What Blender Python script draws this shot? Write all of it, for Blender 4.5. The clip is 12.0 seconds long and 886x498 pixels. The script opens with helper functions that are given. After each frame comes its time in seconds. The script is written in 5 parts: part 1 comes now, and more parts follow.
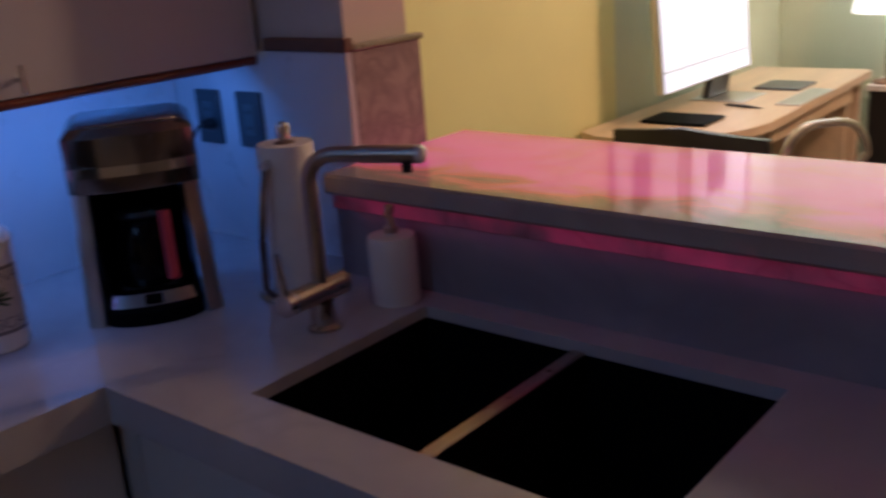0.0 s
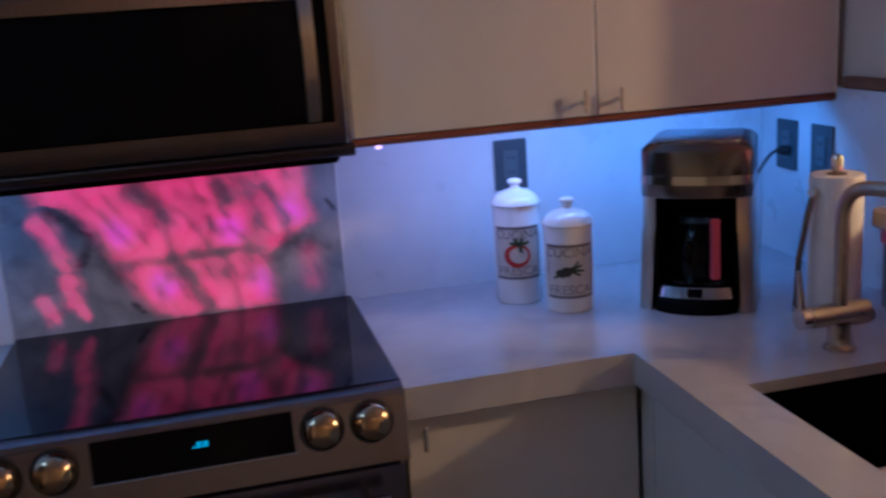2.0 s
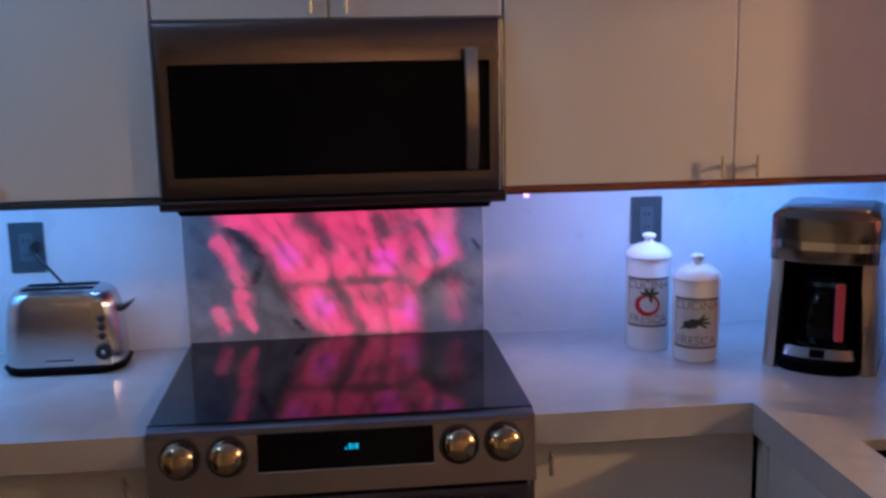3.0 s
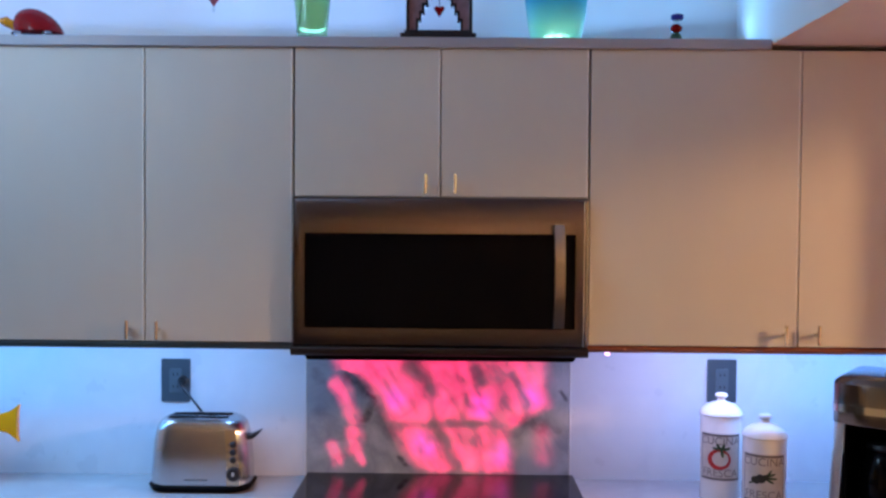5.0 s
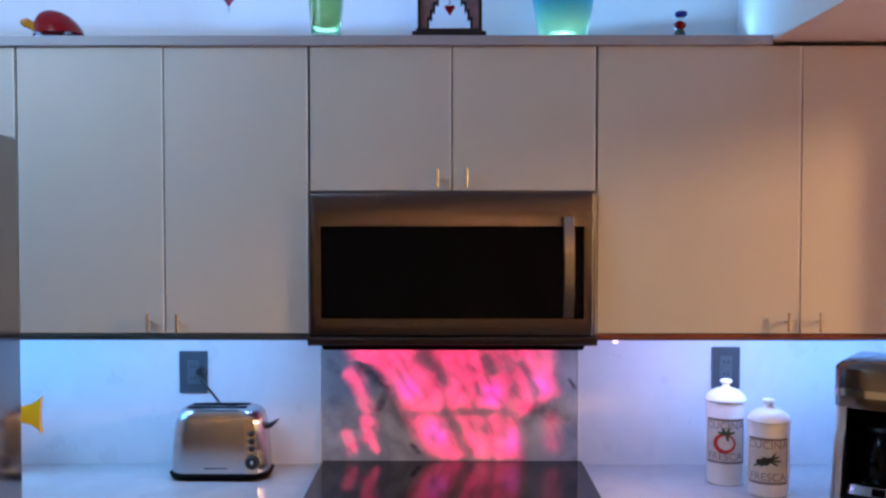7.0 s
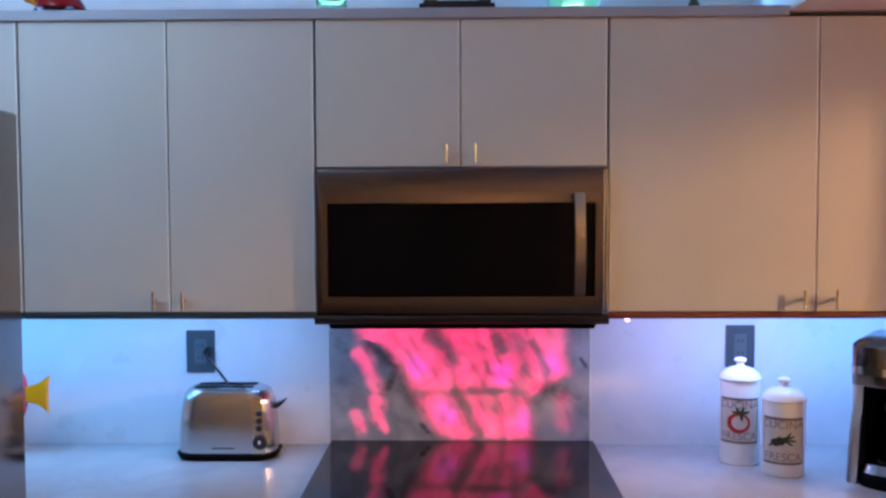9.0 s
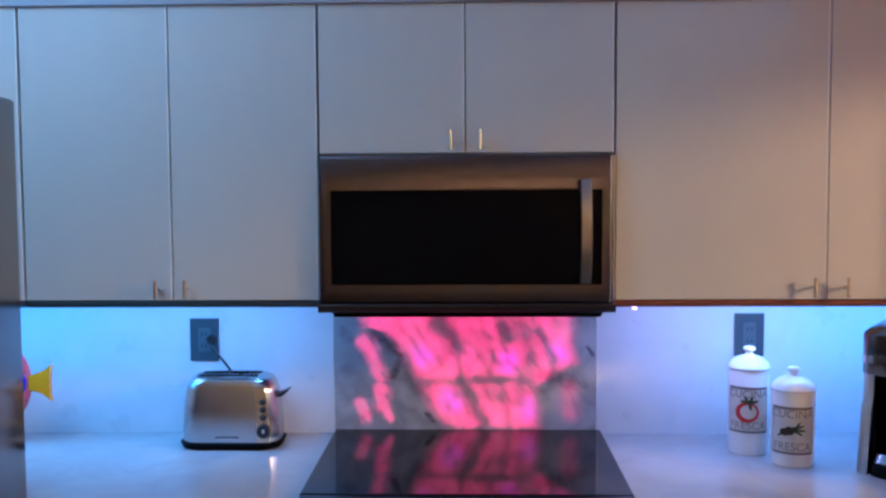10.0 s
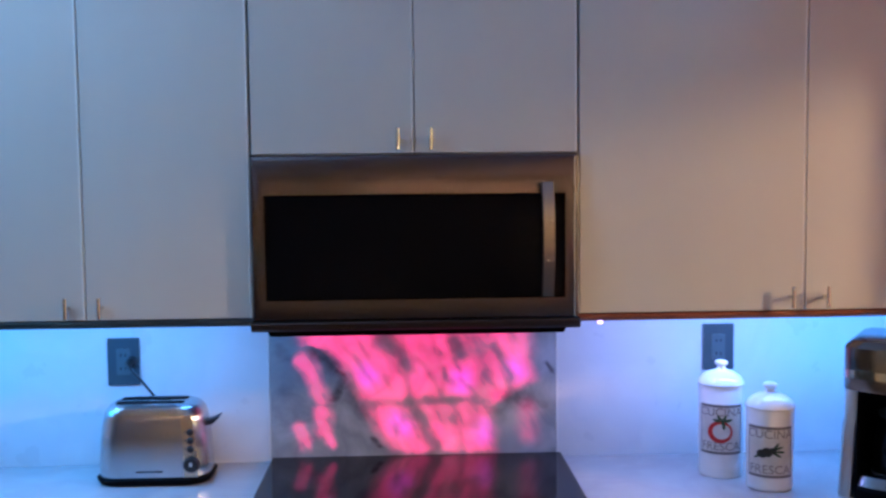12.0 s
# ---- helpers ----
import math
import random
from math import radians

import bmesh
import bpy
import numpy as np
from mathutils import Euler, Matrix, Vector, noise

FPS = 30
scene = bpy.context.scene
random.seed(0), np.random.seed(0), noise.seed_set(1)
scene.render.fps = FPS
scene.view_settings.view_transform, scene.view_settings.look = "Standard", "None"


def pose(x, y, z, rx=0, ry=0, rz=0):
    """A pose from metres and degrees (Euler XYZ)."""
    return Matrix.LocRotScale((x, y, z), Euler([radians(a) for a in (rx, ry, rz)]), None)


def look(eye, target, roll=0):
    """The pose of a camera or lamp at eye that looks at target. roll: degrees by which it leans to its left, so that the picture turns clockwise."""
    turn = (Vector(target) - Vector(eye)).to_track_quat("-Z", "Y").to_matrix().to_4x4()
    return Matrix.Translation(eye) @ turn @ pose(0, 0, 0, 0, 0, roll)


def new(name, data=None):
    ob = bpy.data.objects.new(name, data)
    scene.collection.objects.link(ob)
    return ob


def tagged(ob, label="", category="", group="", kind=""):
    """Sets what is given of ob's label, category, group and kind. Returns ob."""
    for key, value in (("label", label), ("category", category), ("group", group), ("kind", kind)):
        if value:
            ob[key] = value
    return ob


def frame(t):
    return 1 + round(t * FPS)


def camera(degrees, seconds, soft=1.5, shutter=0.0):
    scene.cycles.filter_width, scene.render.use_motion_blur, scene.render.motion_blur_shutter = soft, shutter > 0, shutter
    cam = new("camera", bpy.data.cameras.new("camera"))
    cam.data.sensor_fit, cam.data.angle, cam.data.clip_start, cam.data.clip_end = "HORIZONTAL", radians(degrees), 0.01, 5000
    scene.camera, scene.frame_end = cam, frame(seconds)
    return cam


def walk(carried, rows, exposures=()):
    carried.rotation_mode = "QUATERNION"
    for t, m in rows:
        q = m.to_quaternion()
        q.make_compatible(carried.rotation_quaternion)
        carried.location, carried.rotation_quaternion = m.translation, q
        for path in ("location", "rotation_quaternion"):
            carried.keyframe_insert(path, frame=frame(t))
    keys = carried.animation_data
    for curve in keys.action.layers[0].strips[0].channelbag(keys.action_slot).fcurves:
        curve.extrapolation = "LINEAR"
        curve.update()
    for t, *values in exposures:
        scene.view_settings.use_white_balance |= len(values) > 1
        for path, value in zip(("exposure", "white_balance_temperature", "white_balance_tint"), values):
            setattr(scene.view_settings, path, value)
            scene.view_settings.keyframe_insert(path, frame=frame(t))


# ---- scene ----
cam = camera(48.8, 12.0, soft=2.5, shutter=0.5)
PATH = [
    (0, (0.119, -2.006, 1.567), (1.57, -0.771, 0.957), -4.3),
    (0.5, (0.095, -2.071, 1.596), (1.305, -0.597, 0.995), -4.6),
    (1, (0.112, -2.142, 1.595), (1.031, -0.457, 1.034), -5.0),
    (1.5, (0.122, -2.232, 1.593), (0.759, -0.408, 1.075), -5.0),
    (2, (0.093, -2.329, 1.593), (0.533, -0.436, 1.12), -4.0),
    (2.5, (0.045, -2.427, 1.592), (0.351, -0.495, 1.174), -2.5),
    (3, (0.016, -2.522, 1.616), (0.216, -0.565, 1.253), -1.1),
    (3.5, (0.045, -2.63, 1.635), (0.131, -0.651, 1.362), -0.5),
    (3.7, (0.056, -2.67, 1.621), (0.113, -0.684, 1.399), -0.3),
    (5.3, (0.023, -2.884, 1.668), (-0.003, -0.884, 1.622), 0.5),
    (5.5, (0.01, -2.899, 1.662), (-0.01, -0.899, 1.618), 0.4),
    (6, (-0.003, -2.931, 1.66), (-0.018, -0.931, 1.609), 0.2),
    (6.5, (-0.007, -2.938, 1.652), (-0.018, -0.939, 1.6), 0.1),
    (7, (-0.008, -2.931, 1.655), (-0.021, -0.932, 1.593), -0.0),
    (9, (0.005, -2.887, 1.646), (-0.036, -0.89, 1.543), -0.2),
    (9.5, (0.011, -2.87, 1.652), (-0.04, -0.875, 1.53), -0.3),
    (10, (0.019, -2.856, 1.645), (-0.043, -0.861, 1.516), -0.3),
    (10.5, (0.041, -2.802, 1.637), (-0.048, -0.807, 1.517), -0.3),
    (11, (0.054, -2.723, 1.633), (-0.041, -0.728, 1.52), -0.5),
    (11.5, (0.022, -2.644, 1.643), (-0.015, -0.648, 1.525), -0.6),
    (12, (-0.02, -2.611, 1.661), (0.053, -0.617, 1.525), -0.6),
]
EXPOSURE = [(0, -2.07, 4850, 27), (0.5, -1.42, 4600, 19), (1, -1.20, 4550, 15), (1.5, -1.06, 4700, 13), (2, -0.86, 4850, 13), (2.5, -0.74, 4950, 13), (3, -0.55, 5300, 11), (3.5, -0.20, 5750, 11), (5.5, 0.01, 6000, 11), (9.2, 0.01, 5800, 11), (9.5, 0.00, 4800, 5), (12, 0.00, 4750, 4)]
walk(cam, [(t, look(eye, target, roll)) for t, eye, target, roll in PATH], EXPOSURE)

# ---- light ----
def area(name, at, target, axis, length, width, power, colour):
    """A long lamp at a place, facing a target, its length along axis."""
    d = bpy.data.lights.new(name, "AREA")
    d.shape, d.size, d.size_y, d.energy, d.color = "RECTANGLE", length, width, power, colour
    z = (Vector(at) - Vector(target)).normalized()
    x = Vector(axis)
    y = z.cross(x).normalized()
    ob = new(name, d)
    ob.matrix_world = Matrix.Translation(at) @ Matrix((y.cross(z), y, z)).transposed().to_4x4()
    return ob


def bulb(name, at, power, colour, radius=0.05):
    d = bpy.data.lights.new(name, "POINT")
    d.energy, d.color, d.shadow_soft_size = power, colour, radius
    ob = new(name, d)
    ob.location = at
    return ob


world = bpy.data.worlds.new("night")
world.use_nodes = True
world.node_tree.nodes["Background"].inputs[0].default_value = (0.10, 0.11, 0.14, 1)
world.node_tree.nodes["Background"].inputs[1].default_value = 0.1
scene.world = world

# strips under the wall cabinets
X, Y = (1, 0, 0), (0, 1, 0)
area("under_left_a", (-1.35, -0.285, 1.332), (-1.35, -0.02, 0.96), X, 0.55, 0.02, 2.75, (0.13, 0.47, 1.0))
area("under_left_b", (-0.74, -0.285, 1.332), (-0.74, -0.02, 0.96), X, 0.6, 0.02, 2.5, (0.22, 0.48, 1.0))
area("under_right_a", (0.58, -0.285, 1.332), (0.58, -0.02, 0.96), X, 0.27, 0.02, 1.05, (0.50, 0.49, 1.0))
area("under_right_b", (0.86, -0.285, 1.332), (0.86, -0.02, 0.96), X, 0.27, 0.02, 1.5, (0.33, 0.50, 1.0))
area("under_right_c", (1.21, -0.285, 1.332), (1.21, -0.02, 0.96), X, 0.42, 0.02, 2.9, (0.15, 0.41, 1.0))
# strips lying on top of the wall cabinets, turned towards the room
area("cove_left", (-1.25, -0.09, 2.152), (-1.25, -0.40, 2.6), X, 0.9, 0.02, 1.9, (0.22, 0.42, 1.0))
area("cove_middle", (-0.35, -0.09, 2.152), (-0.35, -0.40, 2.6), X, 0.8, 0.02, 2.7, (0.26, 0.48, 1.0))
area("cove_right", (0.46, -0.09, 2.152), (0.42, -0.40, 2.6), X, 0.70, 0.02, 2.4, (0.24, 0.54, 1.0))
# strip under the lip of the bar
area("bar_strip", (1.443, -1.80, 1.052), (1.449, -1.80, 1.02), Y, 2.3, 0.006, 0.10, (1.0, 0.05, 0.22))
# living room: ceiling lamp and table lamp
bulb("living_room_bulb", (4.0, -1.90, 2.40), 375, (1.0, 0.52, 0.19), 0.11)
bulb("table_lamp_bulb", (5.545, -0.53, 1.18), 600, (1.0, 0.92, 0.68), 0.06)
# added cool fill for the left cabinets, from no known lamp
bulb("kitchen_fill", (-1.35, -1.30, 2.48), 25, (0.48, 0.74, 1.0), 0.22)
# unseen warm lamp guessed from the orange streak in the steel, doubles as fill
bulb("assumed_lamp_bulb", (0.55, -4.80, 1.88), 34, (1.0, 0.47, 0.20), 0.07)


# ---- materials ----
def mat(name, colour, rough=0.5, metal=0.0, vary=0.08, scale=6.0, bump=0.0, bscale=300.0, stretch=(1, 1, 1), spec=0.5, colour2=None, coat=0.0):
    m = bpy.data.materials.new(name)
    m.use_nodes = True
    nt = m.node_tree
    b = nt.nodes["Principled BSDF"]
    tc = nt.nodes.new("ShaderNodeTexCoord")
    mp = nt.nodes.new("ShaderNodeMapping")
    mp.inputs["Scale"].default_value = stretch
    nt.links.new(tc.outputs["Object"], mp.inputs[0])
    n = nt.nodes.new("ShaderNodeTexNoise")
    n.inputs["Scale"].default_value, n.inputs["Detail"].default_value = scale, 5
    nt.links.new(mp.outputs[0], n.inputs["Vector"])
    r = nt.nodes.new("ShaderNodeValToRGB")
    c2 = colour2 or tuple(c * (1 - 2 * vary) for c in colour)
    r.color_ramp.elements[0].position, r.color_ramp.elements[1].position = 0.3, 0.7
    r.color_ramp.elements[0].color, r.color_ramp.elements[1].color = (*c2, 1), (*colour, 1)
    nt.links.new(n.outputs["Fac"], r.inputs[0])
    nt.links.new(r.outputs[0], b.inputs["Base Color"])
    b.inputs["Roughness"].default_value, b.inputs["Metallic"].default_value = rough, metal
    b.inputs["Specular IOR Level"].default_value, b.inputs["Coat Weight"].default_value = spec, coat
    rr = nt.nodes.new("ShaderNodeMapRange")
    rr.inputs["To Min"].default_value, rr.inputs["To Max"].default_value = rough * 0.85, min(1, rough * 1.2)
    nt.links.new(n.outputs["Fac"], rr.inputs[0])
    nt.links.new(rr.outputs[0], b.inputs["Roughness"])
    if bump:
        n2 = nt.nodes.new("ShaderNodeTexNoise")
        n2.inputs["Scale"].default_value, n2.inputs["Detail"].default_value = bscale, 3
        nt.links.new(mp.outputs[0], n2.inputs["Vector"])
        bp = nt.nodes.new("ShaderNodeBump")
        bp.inputs["Strength"].default_value, bp.inputs["Distance"].default_value = bump, 0.002
        nt.links.new(n2.outputs["Fac"], bp.inputs["Height"])
        nt.links.new(bp.outputs[0], b.inputs["Normal"])
    return m


def stone(name, colour, vein, scale=3.0, rough=0.2, lo=0.44, hi=0.52):
    """Polished stone with soft veins along the folds of a warped noise."""
    m = mat(name, colour, rough, vary=0.04, scale=9)
    nt = m.node_tree
    b = nt.nodes["Principled BSDF"]
    tc = nt.nodes.new("ShaderNodeTexCoord")
    n = nt.nodes.new("ShaderNodeTexNoise")
    n.inputs["Scale"].default_value, n.inputs["Detail"].default_value, n.inputs["Distortion"].default_value = scale, 7, 0.6
    nt.links.new(tc.outputs["Object"], n.inputs["Vector"])
    r = nt.nodes.new("ShaderNodeValToRGB")
    e = r.color_ramp.elements
    e[0].position, e[0].color = lo, (0, 0, 0, 1)
    e[1].position, e[1].color = (lo + hi) / 2, (1, 1, 1, 1)
    x = e.new(hi)
    x.color = (0, 0, 0, 1)
    nt.links.new(n.outputs["Fac"], r.inputs[0])
    mix = nt.nodes.new("ShaderNodeMix")
    mix.data_type = "RGBA"
    old = b.inputs["Base Color"].links[0].from_socket
    nt.links.new(r.outputs[0], mix.inputs[0])
    nt.links.new(old, mix.inputs[6])
    mix.inputs[7].default_value = (*vein, 1)
    nt.links.new(mix.outputs[2], b.inputs["Base Color"])
    return m


def glow(name, colour, strength):
    m = bpy.data.materials.new(name)
    m.use_nodes = True
    b = m.node_tree.nodes["Principled BSDF"]
    b.inputs["Base Color"].default_value = (*colour, 1)
    b.inputs["Emission Color"].default_value, b.inputs["Emission Strength"].default_value = (*colour, 1), strength
    return m


def glass(name, colour, rough=0.03, clear=0.6):
    m = bpy.data.materials.new(name)
    m.use_nodes = True
    b = m.node_tree.nodes["Principled BSDF"]
    b.inputs["Base Color"].default_value = (*colour, 1)
    b.inputs["Roughness"].default_value, b.inputs["Transmission Weight"].default_value = rough, clear
    b.inputs["IOR"].default_value = 1.45
    return m


class Maths:
    """Short-hand for math nodes in one tree."""

    def __init__(self, nt):
        self.nt = nt

    def __call__(self, op, *args):
        n = self.nt.nodes.new("ShaderNodeMath")
        n.operation = op
        for i, a in enumerate(args):
            if isinstance(a, (int, float)):
                n.inputs[i].default_value = a
            else:
                self.nt.links.new(a, n.inputs[i])
        return n.outputs[0]

    def step(self, v, lo, hi, a=0.0, b=1.0):
        n = self.nt.nodes.new("ShaderNodeMapRange")
        n.interpolation_type = "SMOOTHSTEP"
        for i, x in enumerate((lo, hi, a, b)):
            n.inputs[i + 1].default_value = x
        self.nt.links.new(v, n.inputs[0])
        return n.outputs[0]

    def line(self, v, points):
        """A value led along (v, value) points, downwards."""
        total = points[-1][1]
        for (v1, a), (v0, b) in zip(points, points[1:]):
            n = self.nt.nodes.new("ShaderNodeMapRange")
            for i, x in enumerate((v0, v1, 0.0, a - b)):
                n.inputs[i + 1].default_value = x
            self.nt.links.new(v, n.inputs[0])
            total = self("ADD", n.outputs[0], total)
        return total

    def segment(self, u, v, x0, y0, x1, y1):
        """The distance from (u, v) to a segment."""
        dx, dy = x1 - x0, y1 - y0
        pu, pv = self("SUBTRACT", u, x0), self("SUBTRACT", v, y0)
        h = self("DIVIDE", self("ADD", self("MULTIPLY", pu, dx), self("MULTIPLY", pv, dy)), dx * dx + dy * dy)
        h = self("MINIMUM", self("MAXIMUM", h, 0.0), 1.0)
        qu, qv = self("SUBTRACT", pu, self("MULTIPLY", h, dx)), self("SUBTRACT", pv, self("MULTIPLY", h, dy))
        return self("SQRT", self("ADD", self("MULTIPLY", qu, qu), self("MULTIPLY", qv, qv)))


# veins of the backlit stone: ends, half width, depth (metres on the slab, from its lower middle)
VEINS = ((-0.078, 0.341, -0.032, 0.267, 0.0149, 0.8), (0.104, 0.323, 0.121, 0.288, 0.012, 0.85), (0.153, 0.341, 0.164, 0.297, 0.0149, 0.5), (0.209, 0.308, 0.261, 0.22, 0.0082, 0.7), (-0.026, 0.267, -0.023, 0.162, 0.0067, 0.4), (-0.147, 0.157, 0.192, 0.161, 0.0067, 0.45), (0.028, 0.158, 0.114, 0.161, 0.0097, 0.6), (-0.015, 0.162, 0.049, 0.028, 0.0112, 0.75), (0.08, 0.252, 0.073, 0.173, 0.006, 0.35), (0.183, 0.289, 0.179, 0.183, 0.0134, 0.45), (0.062, 0.121, 0.092, 0.116, 0.012, 0.4), (0.136, 0.093, 0.162, 0.08, 0.006, 0.4), (0.013, 0.304, 0.058, 0.282, 0.0105, 0.3))
# thin spots of its own beside the main field: ends, half width, strength
SPOTS = ((-0.302, 0.274, -0.277, 0.229, 0.0254, 0.95), (-0.277, 0.229, -0.25, 0.171, 0.0224, 0.85), (-0.252, 0.129, -0.256, 0.087, 0.0239, 1), (-0.252, 0.087, -0.23, 0.05, 0.0149, 0.9), (-0.319, 0.091, -0.302, 0.05, 0.0194, 0.8), (0.301, 0.132, 0.304, 0.065, 0.0299, 0.4))
# dark smoky veins in the stone itself: ends, half width, strength
SMOKE = ((-0.267, 0.293, -0.218, 0.256, 0.0194, 0.8), (-0.218, 0.256, -0.197, 0.229, 0.012, 1), (-0.197, 0.229, -0.217, 0.173, 0.0134, 0.9), (-0.188, 0.2, -0.144, 0.132, 0.0224, 0.5), (0.215, 0.181, 0.304, 0.155, 0.0254, 0.7), (-0.36, 0.2, -0.323, 0.132, 0.0224, 0.35), (-0.368, 0.312, -0.345, 0.282, 0.0164, 0.4), (0.357, 0.252, 0.366, 0.237, 0.009, 0.9), (-0.118, 0.058, -0.103, 0.039, 0.009, 0.9), (0.319, 0.155, 0.349, 0.147, 0.0105, 0.4))
# diodes behind the slab
DIODES = ((-0.136, 0.241), (-0.05, 0.108), (0.118, 0.218), (0.181, 0.084), (0.265, 0.253))
# sides of the thin field, downwards: height and place across
SIDE_A = ((0.345, -0.312), (0.315, -0.306), (0.306, -0.252), (0.274, -0.212), (0.222, -0.185), (0.158, -0.144), (0.08, -0.114), (0.024, -0.069))
SIDE_B = ((0.345, 0.312), (0.208, 0.323), (0.146, 0.204), (0.11, 0.206), (0.024, 0.219))


def lit_stone():
    """Translucent marble with red light tubes behind it: thin places glow, thick veins stay grey."""
    m = stone("backlit_marble", (0.50, 0.51, 0.53), (0.29, 0.30, 0.32), 6.0, 0.3, 0.34, 0.66)
    nt = m.node_tree
    b = nt.nodes["Principled BSDF"]
    f = Maths(nt)
    tc = nt.nodes.new("ShaderNodeTexCoord")
    warp = nt.nodes.new("ShaderNodeTexNoise")
    warp.inputs["Scale"].default_value, warp.inputs["Detail"].default_value = 14, 4
    nt.links.new(tc.outputs["Object"], warp.inputs["Vector"])
    s = nt.nodes.new("ShaderNodeSeparateXYZ")
    nt.links.new(tc.outputs["Object"], s.inputs[0])
    w = nt.nodes.new("ShaderNodeSeparateColor")
    nt.links.new(warp.outputs["Color"], w.inputs[0])
    fine = nt.nodes.new("ShaderNodeTexNoise")
    fine.inputs["Scale"].default_value, fine.inputs["Detail"].default_value = 45, 5
    nt.links.new(tc.outputs["Object"], fine.inputs["Vector"])
    w2 = nt.nodes.new("ShaderNodeSeparateColor")
    nt.links.new(fine.outputs["Color"], w2.inputs[0])
    u = f("ADD", s.outputs[0], f("ADD", f("MULTIPLY", f("SUBTRACT", w.outputs[0], 0.5), 0.034), f("MULTIPLY", f("SUBTRACT", w2.outputs[0], 0.5), 0.011)))
    v = f("ADD", s.outputs[2], f("ADD", f("MULTIPLY", f("SUBTRACT", w.outputs[1], 0.5), 0.034), f("MULTIPLY", f("SUBTRACT", w2.outputs[1], 0.5), 0.011)))
    keep = f.step(f("SUBTRACT", u, f.line(v, SIDE_A)), -0.026, 0.046)
    keep = f("MULTIPLY", keep, f.step(f("SUBTRACT", u, f.line(v, SIDE_B)), -0.048, 0.028, 1.0, 0.0))
    keep = f("MULTIPLY", keep, f.step(v, 0.005, 0.03))
    for x0, y0, x1, y1, r, d in VEINS:
        keep = f("MULTIPLY", keep, f.step(f.segment(u, v, x0, y0, x1, y1), 0.0, r * 3.0, 1.0 - d, 1.0))
    for x0, y0, x1, y1, r, d in SPOTS:
        keep = f("MAXIMUM", keep, f.step(f.segment(u, v, x0, y0, x1, y1), 0.0, r * 1.75, d * 0.95, 0.0))
    smoke = None
    for x0, y0, x1, y1, r, d in SMOKE:
        q = f.step(f.segment(u, v, x0, y0, x1, y1), 0.0, r * 1.5, d, 0.0)
        smoke = q if smoke is None else f("MAXIMUM", smoke, q)
    dark = nt.nodes.new("ShaderNodeMix")
    dark.data_type = "RGBA"
    dark.inputs[7].default_value = (0.075, 0.07, 0.085, 1)
    nt.links.new(f("MULTIPLY", smoke, f.step(w2.outputs[2], 0.3, 0.6, 0.55, 1.0)), dark.inputs[0])
    nt.links.new(b.inputs["Base Color"].links[0].from_socket, dark.inputs[6])
    nt.links.new(dark.outputs[2], b.inputs["Base Color"])
    mottle = nt.nodes.new("ShaderNodeTexNoise")
    mottle.inputs["Scale"].default_value, mottle.inputs["Detail"].default_value = 1.0, 6
    lean = nt.nodes.new("ShaderNodeMapping")
    lean.vector_type = "TEXTURE"
    lean.inputs["Rotation"].default_value, lean.inputs["Scale"].default_value = (0, radians(-34), 0), (0.03, 0.05, 0.07)
    nt.links.new(tc.outputs["Object"], lean.inputs[0])
    nt.links.new(lean.outputs[0], mottle.inputs["Vector"])
    keep = f("MULTIPLY", keep, f.step(mottle.outputs["Fac"], 0.30, 0.60, 0.42, 1.0))
    hot = None
    for x, y in DIODES:
        spot = f.step(f.segment(u, v, x, y, x + 0.010, y - 0.016), 0.0, 0.05, 1.0, 0.0)
        hot = spot if hot is None else f("MAXIMUM", hot, spot)
    mix = nt.nodes.new("ShaderNodeMix")
    mix.data_type = "RGBA"
    mix.inputs[6].default_value, mix.inputs[7].default_value = (1.0, 0.028, 0.150, 1), (1.0, 0.03, 0.42, 1)
    nt.links.new(hot, mix.inputs[0])
    nt.links.new(mix.outputs[2], b.inputs["Emission Color"])
    nt.links.new(f("MULTIPLY", f("POWER", keep, 1.25), 1.35), b.inputs["Emission Strength"])
    return m


